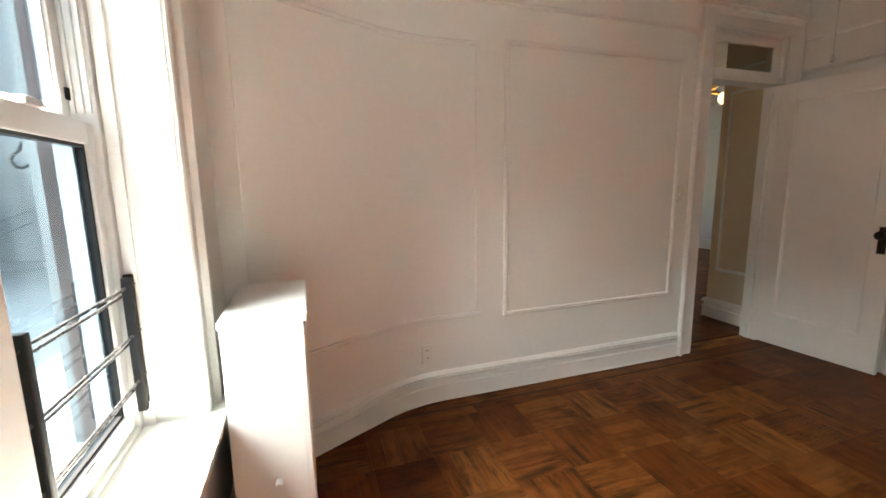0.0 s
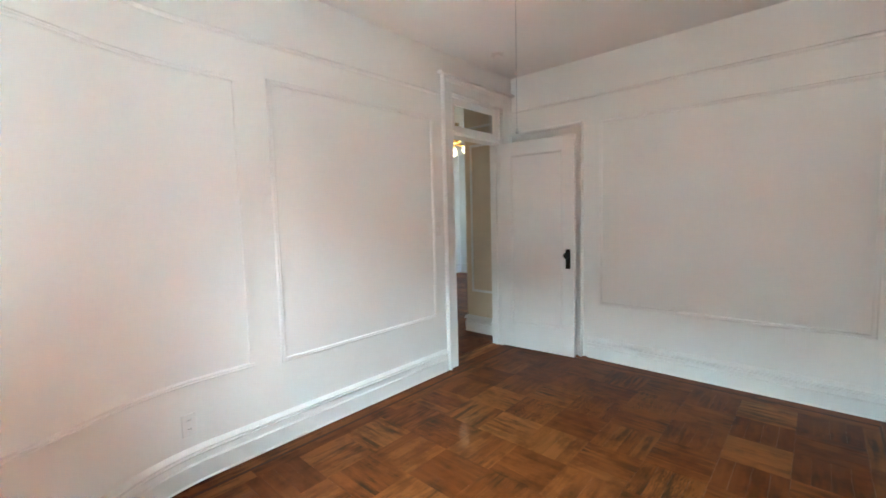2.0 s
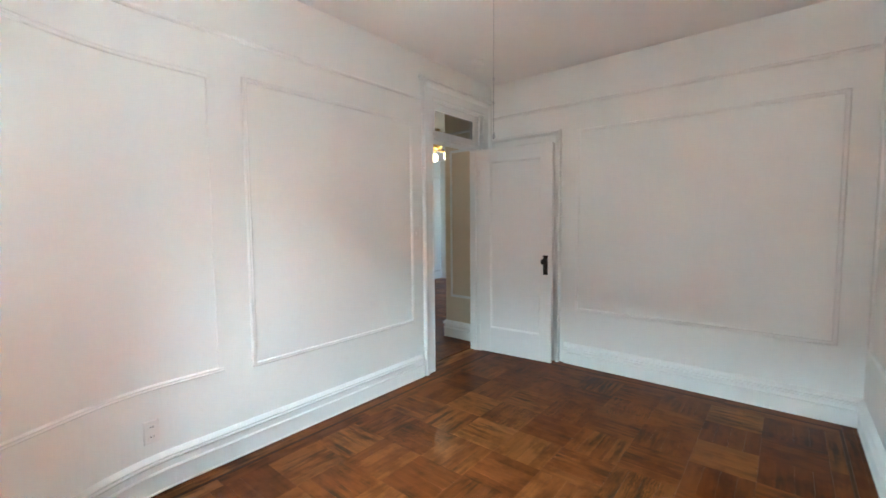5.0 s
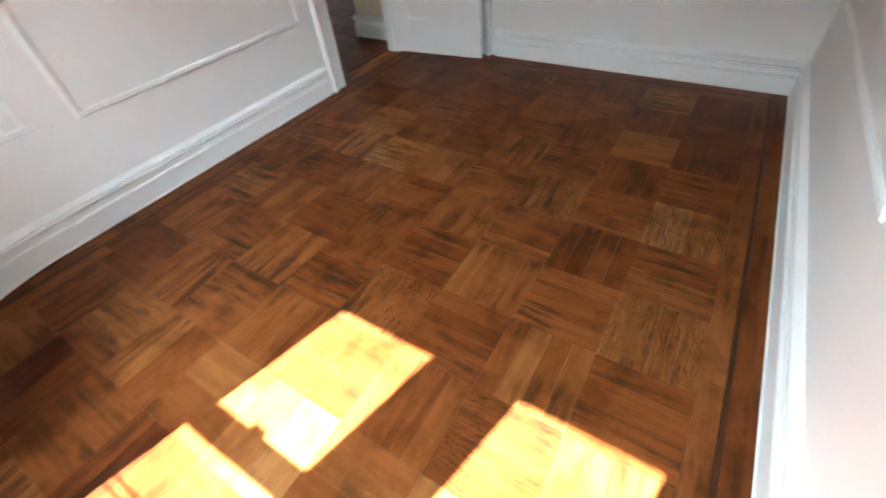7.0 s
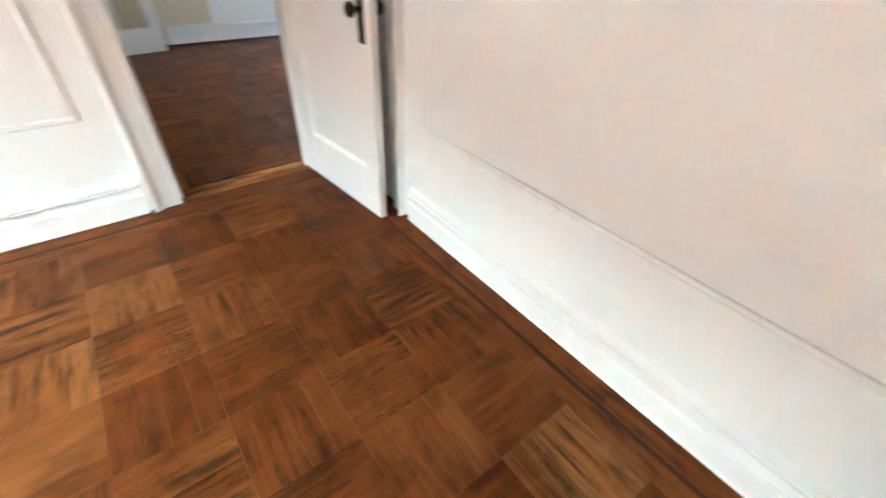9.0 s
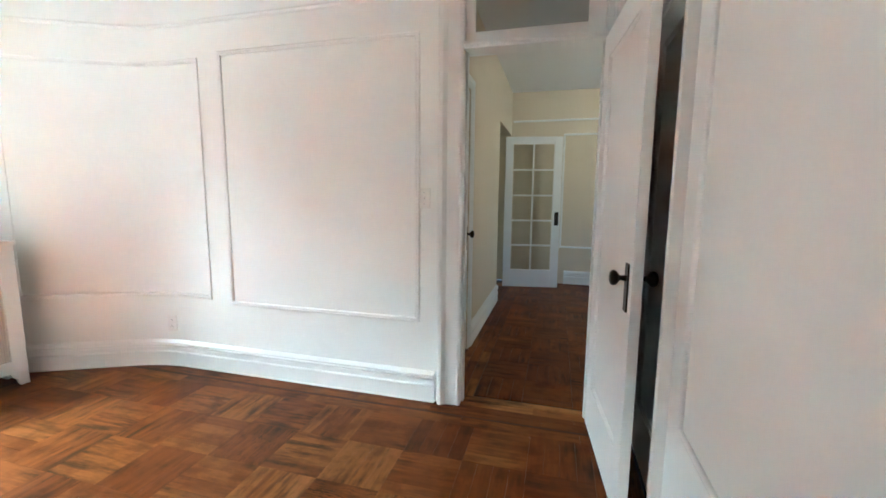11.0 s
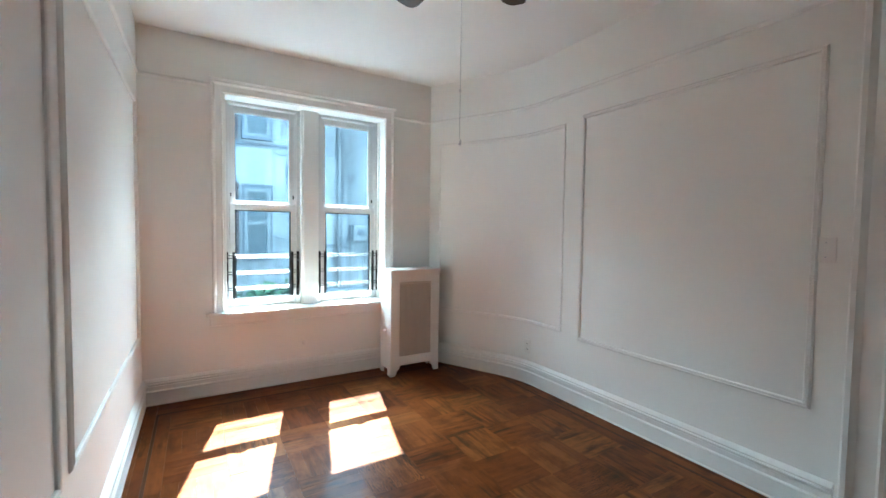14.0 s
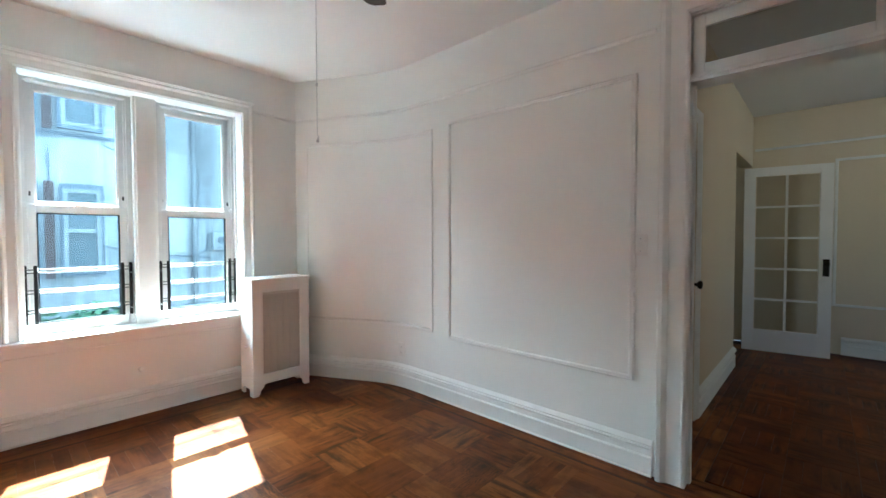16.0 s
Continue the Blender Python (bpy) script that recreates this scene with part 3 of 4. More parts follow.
# ---- radiator cover ----
def radiator_cover():
    r = thing("radiator_cover", "white painted wooden radiator cover with a metal grille, beside the window", "radiator cover", at=pose(0.07, 1.806, 0))
    W, D, H = 0.487, 0.236, 0.925
    part("top", boxes((-0.005, D + 0.012, -0.008, W + 0.008, H, H + 0.024), bevel=0.004), TRIM, r)
    for y in (0.0, W - 0.018):
        bm = boxes((0, D - 0.018, y, y + 0.018, 0.055, H))
        box(bm, 0, 0.05, y, y + 0.018, 0, 0.055)
        box(bm, D - 0.07, D - 0.018, y, y + 0.018, 0, 0.055)
        part("side_panel", bm, TRIM, r)
    part("left_stile", boxes((D - 0.018, D, 0.0, 0.075, 0.09, H), bevel=0.002), TRIM, r)
    part("right_stile", boxes((D - 0.018, D, W - 0.075, W, 0.09, H), bevel=0.002), TRIM, r)
    part("top_rail", boxes((D - 0.0175, D - 0.0005, 0.075, W - 0.075, H - 0.075, H)), TRIM, r)
    bm = boxes((D - 0.0175, D - 0.0005, 0.075, W - 0.075, 0.09, 0.165))
    part("bottom_rail", bm, TRIM, r)
    for y, s in ((0.0, 1), (W, -1)):
        bm = bmesh.new()
        outline = [(0, 0), (0.045, 0), (0.058, 0.02), (0.062, 0.045), (0.085, 0.062), (0.095, 0.09), (0, 0.09)]
        f = [bm.verts.new((D - 0.018, y + s * a, z)) for a, z in outline]
        b = [bm.verts.new((D, y + s * a, z)) for a, z in outline]
        bm.faces.new(f)
        bm.faces.new(b[::-1])
        for k in range(len(f)):
            j = (k + 1) % len(f)
            bm.faces.new((f[k], f[j], b[j], b[k]))
        part("foot", bm, TRIM, r)
    y0, y1, z0, z1 = 0.078, W - 0.078, 0.165, H - 0.078
    bm = bmesh.new()
    pitch = 0.0118
    k = y0
    while k < y1:
        box(bm, D - 0.014, D - 0.0125, k, k + 0.0062, z0, z1)
        k += pitch
    k = z0
    while k < z1:
        box(bm, D - 0.0132, D - 0.0117, y0, y1, k, k + 0.0062)
        k += pitch
    part("grille", bm, GRILLE, r, "beige perforated metal grille")
    bm = bmesh.new()
    sweep(bm, [(D, y0 - 0.004, z0 - 0.004), (D, y1 + 0.004, z0 - 0.004), (D, y1 + 0.004, z1 + 0.004), (D, y0 - 0.004, z1 + 0.004)], [(0, -0.006), (0, 0.004), (0.008, 0.003), (0.012, -0.006)], (1, 0, 0), True)
    part("grille_bead", bm, TRIM, r)
    for i in range(7):
        y = 0.06 + i * 0.058
        part("radiator_column", boxes((0.05, 0.18, y, y + 0.045, 0.10, 0.80), bevel=0.02), GAP_DARK, r, "cast-iron radiator column, the shade behind the grille put into its colour")
    part("pipe_stub", rod(bmesh.new(), (0.13, -0.03, 0.40), (0.13, 0.002, 0.40), 0.011, 12), TRIM, r)
    return r


radiator_cover()

# ---- ceiling fan of the room ----
def ceiling_fan(x, y, top, turn, blade_z, chain_to=None, lit=False, body=BRASS, blades=5, reach=0.56):
    f = thing("ceiling_fan", "dark brown bladed ceiling fan with a long pull chain" if not lit else "brass ceiling fan with lit glass globes", "ceiling fan", at=pose(x, y, blade_z))
    up = top - blade_z
    bm = bmesh.new()
    lathe(bm, (0, 0, -0.05), (0, 0, 1), [(0, 0.05), (0.01, 0.085), (0.06, 0.10), (0.09, 0.095), (0.10, 0.07), (0.05 + up, 0.065)])
    part("motor_housing", bm, body, f, "", True)
    for k in range(blades):
        a = radians(turn + 360 / blades * k)
        m = Matrix.Rotation(a, 4, "Z") @ Matrix.Rotation(radians(10), 4, "X")
        bm = bmesh.new()
        plan = [(0.17, -0.05), (0.20, -0.056), (reach - 0.05, -0.068), (reach - 0.015, -0.056), (reach, -0.03), (reach, 0.03), (reach - 0.015, 0.056), (reach - 0.05, 0.068), (0.20, 0.056), (0.17, 0.05)]
        prism(bm, plan, -0.004, 0.004)
        bmesh.ops.transform(bm, verts=bm.verts, matrix=m)
        b = part("blade", bm, BLADE, f)
        bm = boxes((0.08, 0.22, -0.014, 0.014, 0.004, 0.010), bevel=0.002)
        bmesh.ops.transform(bm, verts=bm.verts, matrix=m)
        part("blade_iron", bm, body, b)
    if chain_to is not None:
        z1 = chain_to - blade_z
        ch = part("pull_chain", rod(bmesh.new(), (0, 0, -0.05), (0, 0, z1), 0.0016, 8), STEEL, f, "thin metal pull chain")
        part("connector", ball(bmesh.new(), (0, 0, z1 + 0.225), 0.006, (1, 1, 1.6)), STEEL, ch)
        part("finial", lathe(bmesh.new(), (0, 0, z1 - 0.03), (0.25, 0.1, 1), [(0, 0.003), (0.006, 0.008), (0.014, 0.006), (0.03, 0.002)], 10), STEEL, ch)
    if lit:
        for k in range(3):
            a = radians(turn + 120 * k)
            ex, ey = math.cos(a), math.sin(a)
            arm = part("lamp_arm", rod(bmesh.new(), (0.03 * ex, 0.03 * ey, -0.06), (0.14 * ex, 0.14 * ey, -0.09), 0.012, 10), body, f)
            part("globe", ball(bmesh.new(), (0.17 * ex, 0.17 * ey, -0.14), 0.055, (1, 1, 1.25)), BULB, arm, "lit frosted glass globe", True)
    return f


ceiling_fan(1.965, 1.422, TOP, 184, 2.60, chain_to=1.735, body=BRONZE)

# smoke alarm, switch, outlet
sa = thing("smoke_alarm", "small round white smoke alarm on the ceiling", "smoke alarm", at=pose(3.41, 2.512, TOP))
part("base", lathe(bmesh.new(), (0, 0, 0), (0, 0, -1), [(0, 0.055), (0.010, 0.055), (0.012, 0.050)]), PLATE, sa, "", True)
part("cover", lathe(bmesh.new(), (0, 0, -0.012), (0, 0, -1), [(0, 0.048), (0.016, 0.046), (0.024, 0.034), (0.026, 0.01)]), PLATE, sa, "", True)

sw = thing("light_switch", "white plastic toggle switch on the wall", "light switch", at=pose(2.905, NORTH, 1.24))
part("cover_plate", boxes((-0.036, 0.036, -0.006, 0, -0.058, 0.058), bevel=0.003), PLATE, sw)
part("toggle", boxes((-0.005, 0.005, -0.018, -0.006, -0.006, 0.012), bevel=0.002), PLATE, sw)
for z in (-0.033, 0.033):
    part("screw", rod(bmesh.new(), (0, -0.0075, z), (0, -0.005, z), 0.0035, 8), STEEL, sw)


def outlet(m):
    o = thing("wall_outlet", "white plastic double socket low on the wall", "outlet", at=m)
    part("cover_plate", boxes((-0.035, 0.035, -0.006, 0, -0.057, 0.057), bevel=0.003), PLATE, o)
    for z in (-0.024, 0.024):
        s = part("socket", rod(bmesh.new(), (0, -0.0075, z), (0, -0.005, z), 0.016, 16), PLATE, o)
        part("slot", boxes((-0.007, -0.0045, -0.008, -0.0074, z - 0.004, z + 0.005), (0.0045, 0.007, -0.008, -0.0074, z - 0.004, z + 0.005)), GAP_DARK, s)
    return o


outlet(pose(0.985, 2.786, 0.32, 0, 0, 8))
cap = thing("blank_plate", "small round white painted cover on the wall under the window", "wall plate", at=pose(0, 1.137, 0.33))
part("disc", lathe(bmesh.new(), (0, 0, 0), (1, 0, 0), [(0, 0.022), (0.006, 0.022), (0.010, 0.012)]), TRIM, cap, "", True)

# ---- hall and the room beyond ----
HW, HN, LE, HE = 2.98, 6.65, 7.8, 4.08
structure("wall_hall_west", boxes((HW - 0.12, HW, 2.93, 2.95, 0, TOP), (HW - 0.12, HW, 3.71, 5.40, 0, TOP), (HW - 0.12, HW, 2.95, 3.71, 2.06, TOP), (HW - 0.12, HW, 5.40, HN, 2.12, TOP)), HALL_WALL, "cream painted hall wall with a door", "wall")
structure("wall_hall_north", boxes((1.9, 4.3, HN, HN + 0.12, 0, TOP)), HALL_WALL, "cream painted wall at the hall's end", "wall")
structure("wall_living_north", boxes((4.3, LE + 0.12, HN, HN + 0.12, 0, TOP)), WALL, "white painted wall of the room beyond the hall", "wall")
structure("wall_side_passage", boxes((1.78, 1.9, 5.28, HN + 0.12, 0, TOP), (1.9, HW - 0.12, 5.28, 5.40, 0, TOP)), HALL_WALL, "cream painted wall of a side passage", "wall")
structure("wall_living_south", boxes((HE, EAST + 0.14, 2.93, 3.44, 0, TOP), (EAST + 0.14, 6.0, 3.32, 3.44, 0, TOP), (7.2, LE + 0.12, 3.32, 3.44, 0, TOP), (6.0, 7.2, 3.32, 3.44, 0, 0.9), (6.0, 7.2, 3.32, 3.44, 2.1, TOP)), HALL_WALL, "cream painted wall beside the doorway, with an unseen window opening added", "wall")
structure("wall_living_east", boxes((LE, LE + 0.12, 3.44, HN, 0, TOP)), WALL, "white painted end wall of the room beyond the hall", "wall")
structure("ceiling_hall", boxes((1.78, LE + 0.12, 2.93, HN + 0.12, TOP, TOP + 0.12)), CEIL, "flat white hall ceiling", "ceiling")
bm = bmesh.new()
wall_strip(bm, [(3.78, HN), (LE, HN), (LE, 3.44), (HE, 3.44), (HE, 2.93)], BASE, 0)
structure("baseboard_hall", bm, TRIM, "white painted moulded hall baseboard", "baseboard")
bm = bmesh.new()
wall_strip(bm, [(HW, 3.79), (HW, 5.40)], BASE, 0)
structure("baseboard_hall_west", bm, TRIM, "white painted moulded hall baseboard", "baseboard")
bm = bmesh.new()
wall_strip(bm, [(3.0, HN), (LE, HN), (LE, 3.44), (HE, 3.44), (HE, 2.94)], RAIL, 2.30)
structure("trim_rail_hall", bm, TRIM, "white painted picture rail in the hall", "picture rail")
panel_frame("trim_panel_hall", [(3.73, HN, 0.55), (3.73, HN, 2.1), (5.4, HN, 2.1), (5.4, HN, 0.55)], (0, -1, 0))
panel_frame("trim_panel_hall_side", [(HE, 3.34, 0.50), (HE, 3.34, 2.1), (HE, 3.04, 2.1), (HE, 3.04, 0.50)], (-1, 0, 0))
casing("trim_hall_door_casing", [(HW, 2.935, 2.06), (HW, 3.71, 2.06), (HW, 3.71, 0)], (1, 0, 0), "white painted hall door casing", [(a * 0.7, h * 0.6) for a, h in CASING])
hall_door = panel_leaf("door_3", 0.75, 2.04, 0.035, "white painted hall door, closed")
hall_door.matrix_world = pose(HW - 0.006, 2.955, 0.01, 0, 0, 180)


def french_door():
    d = thing("french_door", "white glazed door with ten panes, leaning ajar at the hall's end", "door", at=pose(2.955, 6.19, 0.006, 0, 0, 9.5))
    W, H, T = 0.75, 2.04, 0.036
    part("stile", boxes((0, 0.105, 0, T, 0, H), bevel=0.003), DOOR, d)
    part("stile", boxes((W - 0.105, W, 0, T, 0, H), bevel=0.003), DOOR, d)
    part("top_rail", boxes((0.105, W - 0.105, 0.0005, T - 0.0005, H - 0.095, H), bevel=0.002), DOOR, d)
    part("bottom_rail", boxes((0.105, W - 0.105, 0.0005, T - 0.0005, 0, 0.24), bevel=0.002), DOOR, d)
    x0, x1, z0, z1 = 0.105, W - 0.105, 0.24, H - 0.095
    cols, rows, b = 2, 5, 0.022
    part("muntin", boxes(((x0 + x1 - b) / 2, (x0 + x1 + b) / 2, 0.004, T - 0.004, z0, z1)), DOOR, d)
    for k in range(1, rows):
        z = z0 + (z1 - z0) * k / rows
        part("muntin", boxes((x0, (x0 + x1 - b) / 2, 0.005, T - 0.005, z - b / 2, z + b / 2), ((x0 + x1 + b) / 2, x1, 0.005, T - 0.005, z - b / 2, z + b / 2)), DOOR, d)
    for i in range(cols):
        for k in range(rows):
            a = x0 + (x1 - x0) * i / cols
            z = z0 + (z1 - z0) * k / rows
            part("pane", boxes((a + b / 2, a + (x1 - x0) / 2 - b / 2, T / 2 - 0.002, T / 2 + 0.002, z + b / 2, z + (z1 - z0) / rows - b / 2)), GLASS_CLEAR, d)
    pl = part("lock_plate", boxes((W - 0.075, W - 0.022, -0.006, 0, 0.86, 1.04), bevel=0.002), BRONZE, d, "black lock plate")
    part("knob", lathe(bmesh.new(), (W - 0.05, -0.006, 0.99), (0, -1, 0), [(0, 0.010), (0.02, 0.009), (0.03, 0.024), (0.045, 0.024), (0.05, 0.01)]), BRONZE, pl, "", True)
    return d


french_door()
ceiling_fan(5.19, 4.52, TOP, 170, 2.46, lit=True, blades=5)
lamp_data = bpy.data.lights.new("globe_light", "POINT")
lamp_data.energy, lamp_data.color, lamp_data.shadow_soft_size = 0.22, (1.0, 0.72, 0.42), 0.12
new("globe_light", lamp_data).location = (5.19, 4.52, 2.18)
# unseen window, placed so that bluish daylight falls on the far wall
lw = thing("window_living_unseen", "white frame of an unseen window added beyond the hall", "window", "", "structure", pose(0, 0, 0))
part("window_frame", boxes((6.0, 6.05, 3.34, 3.40, 0.9, 2.1), (7.15, 7.2, 3.34, 3.40, 0.9, 2.1), (6.05, 7.15, 3.34, 3.40, 0.9, 0.95), (6.05, 7.15, 3.34, 3.40, 2.05, 2.1), (6.05, 7.15, 3.34, 3.40, 1.48, 1.52)), SASH, lw)

# ---- courtyard ----
GZ = -0.30
structure("ground", boxes((-60, -0.34, -60, 60, GZ - 0.2, GZ), (-0.34, 60, -60, -0.25, GZ - 0.2, GZ), (-0.40, 60, 7.0, 60, GZ - 0.2, GZ), (8.5, 60, -0.25, 7.0, GZ - 0.2, GZ)), CONCRETE, "pale weathered concrete courtyard ground", "ground")


def outside_window(parent, x, y0, y1, z0, z1):
    w = part("window", boxes((x, x + 0.05, y0 - 0.05, y0, z0 - 0.07, z1 + 0.10), (x, x + 0.05, y1, y1 + 0.05, z0 - 0.07, z1 + 0.10), (x, x + 0.05, y0, y1, z1, z1 + 0.10), (x, x + 0.09, y0 - 0.05, y1 + 0.05, z0 - 0.07, z0)), SLATE, parent, "dark framed window")
    m = (z0 + z1) / 2
    part("frame", boxes((x + 0.01, x + 0.06, y0, y0 + 0.07, z0, z1), (x + 0.01, x + 0.06, y1 - 0.07, y1, z0, z1), (x + 0.01, x + 0.06, y0 + 0.07, y1 - 0.07, z0, z0 + 0.07), (x + 0.01, x + 0.06, y0 + 0.07, y1 - 0.07, z1 - 0.07, z1), (x + 0.01, x + 0.07, y0 + 0.07, y1 - 0.07, m - 0.04, m + 0.04)), WHITE_FRAME, w)
    part("pane", boxes((x + 0.012, x + 0.022, y0 + 0.07, y1 - 0.07, z0 + 0.07, z1 - 0.07)), DARK_GLASS, w)


FX = -7.0
house = thing("apartment_building", "pale stucco apartment house across the courtyard", "building", at=pose(0, 0, 0))
part("wall", boxes((FX - 3, FX, -9, 2.30, GZ, 5.6), (FX - 3.6, FX - 0.5, 2.30, 14, GZ, 5.6)), STUCCO, house)
part("roof", boxes((FX - 3.7, FX + 0.12, -9.1, 14.1, 5.6, 5.8)), SLATE, house)
for z0, z1 in ((3.42, 4.9), (0.62, 2.22)):
    outside_window(house, FX, 1.30, 1.86, z0, z1)
    outside_window(house, FX, 0.40, 0.92, z0, z1)
    part("mullion_post", boxes((FX, FX + 0.07, 1.045, 1.175, z0 - 0.1, z1 + 0.12)), POST_BROWN, house, "dark brown post between two windows")
outside_window(house, FX, -1.65, -1.05, 0.62, 2.22)
outside_window(house, FX, -1.65, -1.05, 3.42, 4.9)
outside_window(house, FX - 0.5, 4.55, 5.35, 2.35, 4.1)
outside_window(house, FX - 0.5, 2.62, 3.05, 0.5, 2.1)
for y in (0.55, 1.10, 2.22):
    part("panel_strip", boxes((FX, FX + 0.02, y, y + 0.03, 2.2 if y > 2 else 2.35, 2.95)), SLATE, house)
part("band", boxes((FX, FX + 0.03, -0.9, 2.25, 3.22, 3.29)), SLATE, house)
for k, (z, dz) in enumerate(((3.1, 0.9), (1.1, 0.7))):
    cu = bpy.data.curves.new("hanging_cable", "CURVE")
    cu.dimensions, cu.bevel_depth = "3D", 0.012
    sp = cu.splines.new("NURBS")
    sp.points.add(4)
    for q, (y, h) in zip(sp.points, ((2.1, z + dz), (2.45, z + dz * 0.4), (2.4, z), (2.1, z - 0.1), (1.9, z + 0.05))):
        q.co = (FX + 0.04, y, h, 1)
    sp.use_endpoint_u = True
    cable = new("cable", cu)
    cable.parent = house
    cable.data.materials.append(SLATE)
part("drain_pipe", rod(bmesh.new(), (FX - 0.42, 3.66, GZ), (FX - 0.42, 3.66, 5.55), 0.055, 12), STUCCO_PALE, house, "pale painted drain pipe")
for z in (0.9, 2.6, 4.4):
    part("pipe_clamp", rod(bmesh.new(), (FX - 0.42, 3.66, z), (FX - 0.42, 3.66, z + 0.06), 0.068, 12), STUCCO, house)
mb = part("meter_box", boxes((FX - 0.5, FX - 0.3, 4.02, 4.40, 0.98, 1.42), bevel=0.03), STUCCO, house, "pale meter box")
part("meter", rod(bmesh.new(), (FX - 0.30, 4.21, 1.22), (FX - 0.22, 4.21, 1.22), 0.09, 16), SLATE, mb)
part("cable", rod(bmesh.new(), (FX - 0.47, 2.5, 0.95), (FX - 0.47, 4.0, 0.80), 0.015, 8), SLATE, house)
cu = bpy.data.curves.new("meter_cable", "CURVE")
cu.dimensions, cu.bevel_depth = "3D", 0.014
sp = cu.splines.new("NURBS")
sp.points.add(6)
for q, (y, z) in zip(sp.points, ((2.9, 0.92), (3.3, 0.86), (3.75, 0.84), (3.95, 1.0), (3.93, 1.35), (4.05, 1.50), (4.2, 1.42))):
    q.co = (FX - 0.46, y, z, 1)
sp.use_endpoint_u = True
loop = new("cable", cu)
loop.parent = house
loop.data.materials.append(SLATE)
wing = thing("courtyard_wing", "pale stucco wing closing the courtyard", "building", at=pose(0, 0, 0))
part("wall", boxes((-10.5, -0.45, 11.5, 14.5, GZ, 6.8)), STUCCO_PALE, wing)
part("ledge", boxes((-10.5, -0.45, 11.3, 11.5, GZ, GZ + 0.16)), CONCRETE, wing)
for z0, z1 in ((0.38, 0.98), (0.10, 0.72)):
    part("cable", rod(bmesh.new(), (-6.4, 11.48, z0), (-5.0, 11.48, z1), 0.012, 8), SLATE, wing)
back = thing("own_building", "outer face of the apartment house round the windows", "building", at=pose(0, 0, 0))
part("wall", boxes((-0.34, -0.30, -9, WY0 - 0.02, GZ, 6.0), (-0.34, -0.30, WY1 + 0.012, 14, GZ, 6.0), (-0.34, -0.30, WY0 - 0.02, WY1 + 0.012, GZ, WZ0 - 0.02), (-0.34, -0.30, WY0 - 0.02, WY1 + 0.012, WZ1, 6.0)), STUCCO, back)
for y in (WY1 - 0.028, WY0 + 0.001):
    part("brick_mould", boxes((-0.30, -0.267, y, y + 0.027, WZ0, WZ1)), POST_BROWN, back, "brown weathered brick mould beside the window")
bm = bmesh.new()
bend = [Vector((-0.34, 2.02, 1.422)), Vector((-0.385, 2.02, 1.419)), Vector((-0.405, 2.02, 1.413)), Vector((-0.424, 2.02, 1.401)), Vector((-0.440, 2.02, 1.408)), Vector((-0.447, 2.02, 1.424)), Vector((-0.438, 2.02, 1.440)), Vector((-0.422, 2.02, 1.453)), Vector((-0.418, 2.02, 1.475))]
for a, b in zip(bend, bend[1:]):
    rod(bm, a, b, 0.0045, 8)
for p in bend[1:-1]:
    ball(bm, p, 0.0045, n=8)
part("wall_hook", bm, BLACK, back, "bent iron hook in the outer wall", True)
part("stone_sill", boxes((-0.38, -0.267, WY0, WY1 - 0.03, WZ0 - 0.03, WZ0 + 0.012)), CONCRETE, back)


def leafy_plants():
    """Broad-leaved creeper standing in the court: stems and many cupped leaves."""
    rng = random.Random(4)
    stems, leaves = bmesh.new(), bmesh.new()
    for k in range(70):
        x, y = rng.uniform(-6.4, -2.8), rng.uniform(-1.6, 2.2)
        h = rng.uniform(0.12, 0.42)
        topv = Vector((x + rng.uniform(-0.15, 0.15), y + rng.uniform(-0.15, 0.15), GZ + h))
        rod(stems, (x, y, GZ), topv, 0.012, 6, 0.006)
        for j in range(11):
            c = Vector((x, y, GZ)).lerp(topv, rng.uniform(0.35, 1.0)) + Vector((rng.uniform(-0.22, 0.22), rng.uniform(-0.22, 0.22), rng.uniform(-0.05, 0.08)))
            r = rng.uniform(0.06, 0.13)
            m = Matrix.Translation(c) @ Euler((rng.uniform(-0.7, 0.7), rng.uniform(-0.7, 0.7), rng.uniform(0, 6.3))).to_matrix().to_4x4()
            mid = leaves.verts.new(m @ Vector((0, 0, -0.02)))
            rim = [leaves.verts.new(m @ Vector((r * s * math.cos(a), r * s * math.sin(a), 0.012 * math.cos(3 * a)))) for a, s in ((i * math.tau / 10, 1.0 if i % 2 else 0.72) for i in range(10))]
            for i in range(10):
                leaves.faces.new((mid, rim[i], rim[(i + 1) % 10]))
    g = thing("creeper", "green broad-leaved creeper growing in the courtyard", "plant", kind="stuff")
    part("stems", stems, POST_BROWN, g)
    part("leaves", leaves, LEAF, g)


leafy_plants()

# ---- parquet ----
def slat_mesh(length, width, material, name="plank"):
    bm = bmesh.new()
    box(bm, -length / 2, length / 2, -width / 2, width / 2, -0.010, 0.0)
    bmesh.ops.bevel(bm, geom=[e for e in bm.edges if all(v.co.z > -0.001 for v in e.verts)], offset=0.0001, segments=1, affect="EDGES")
    uv = bm.loops.layers.uv.new("UVMap")
    for f in bm.faces:
        for lp in f.loops:
            lp[uv].uv = (lp.vert.co.x, lp.vert.co.y)
    return mesh_of(bm, name, material)


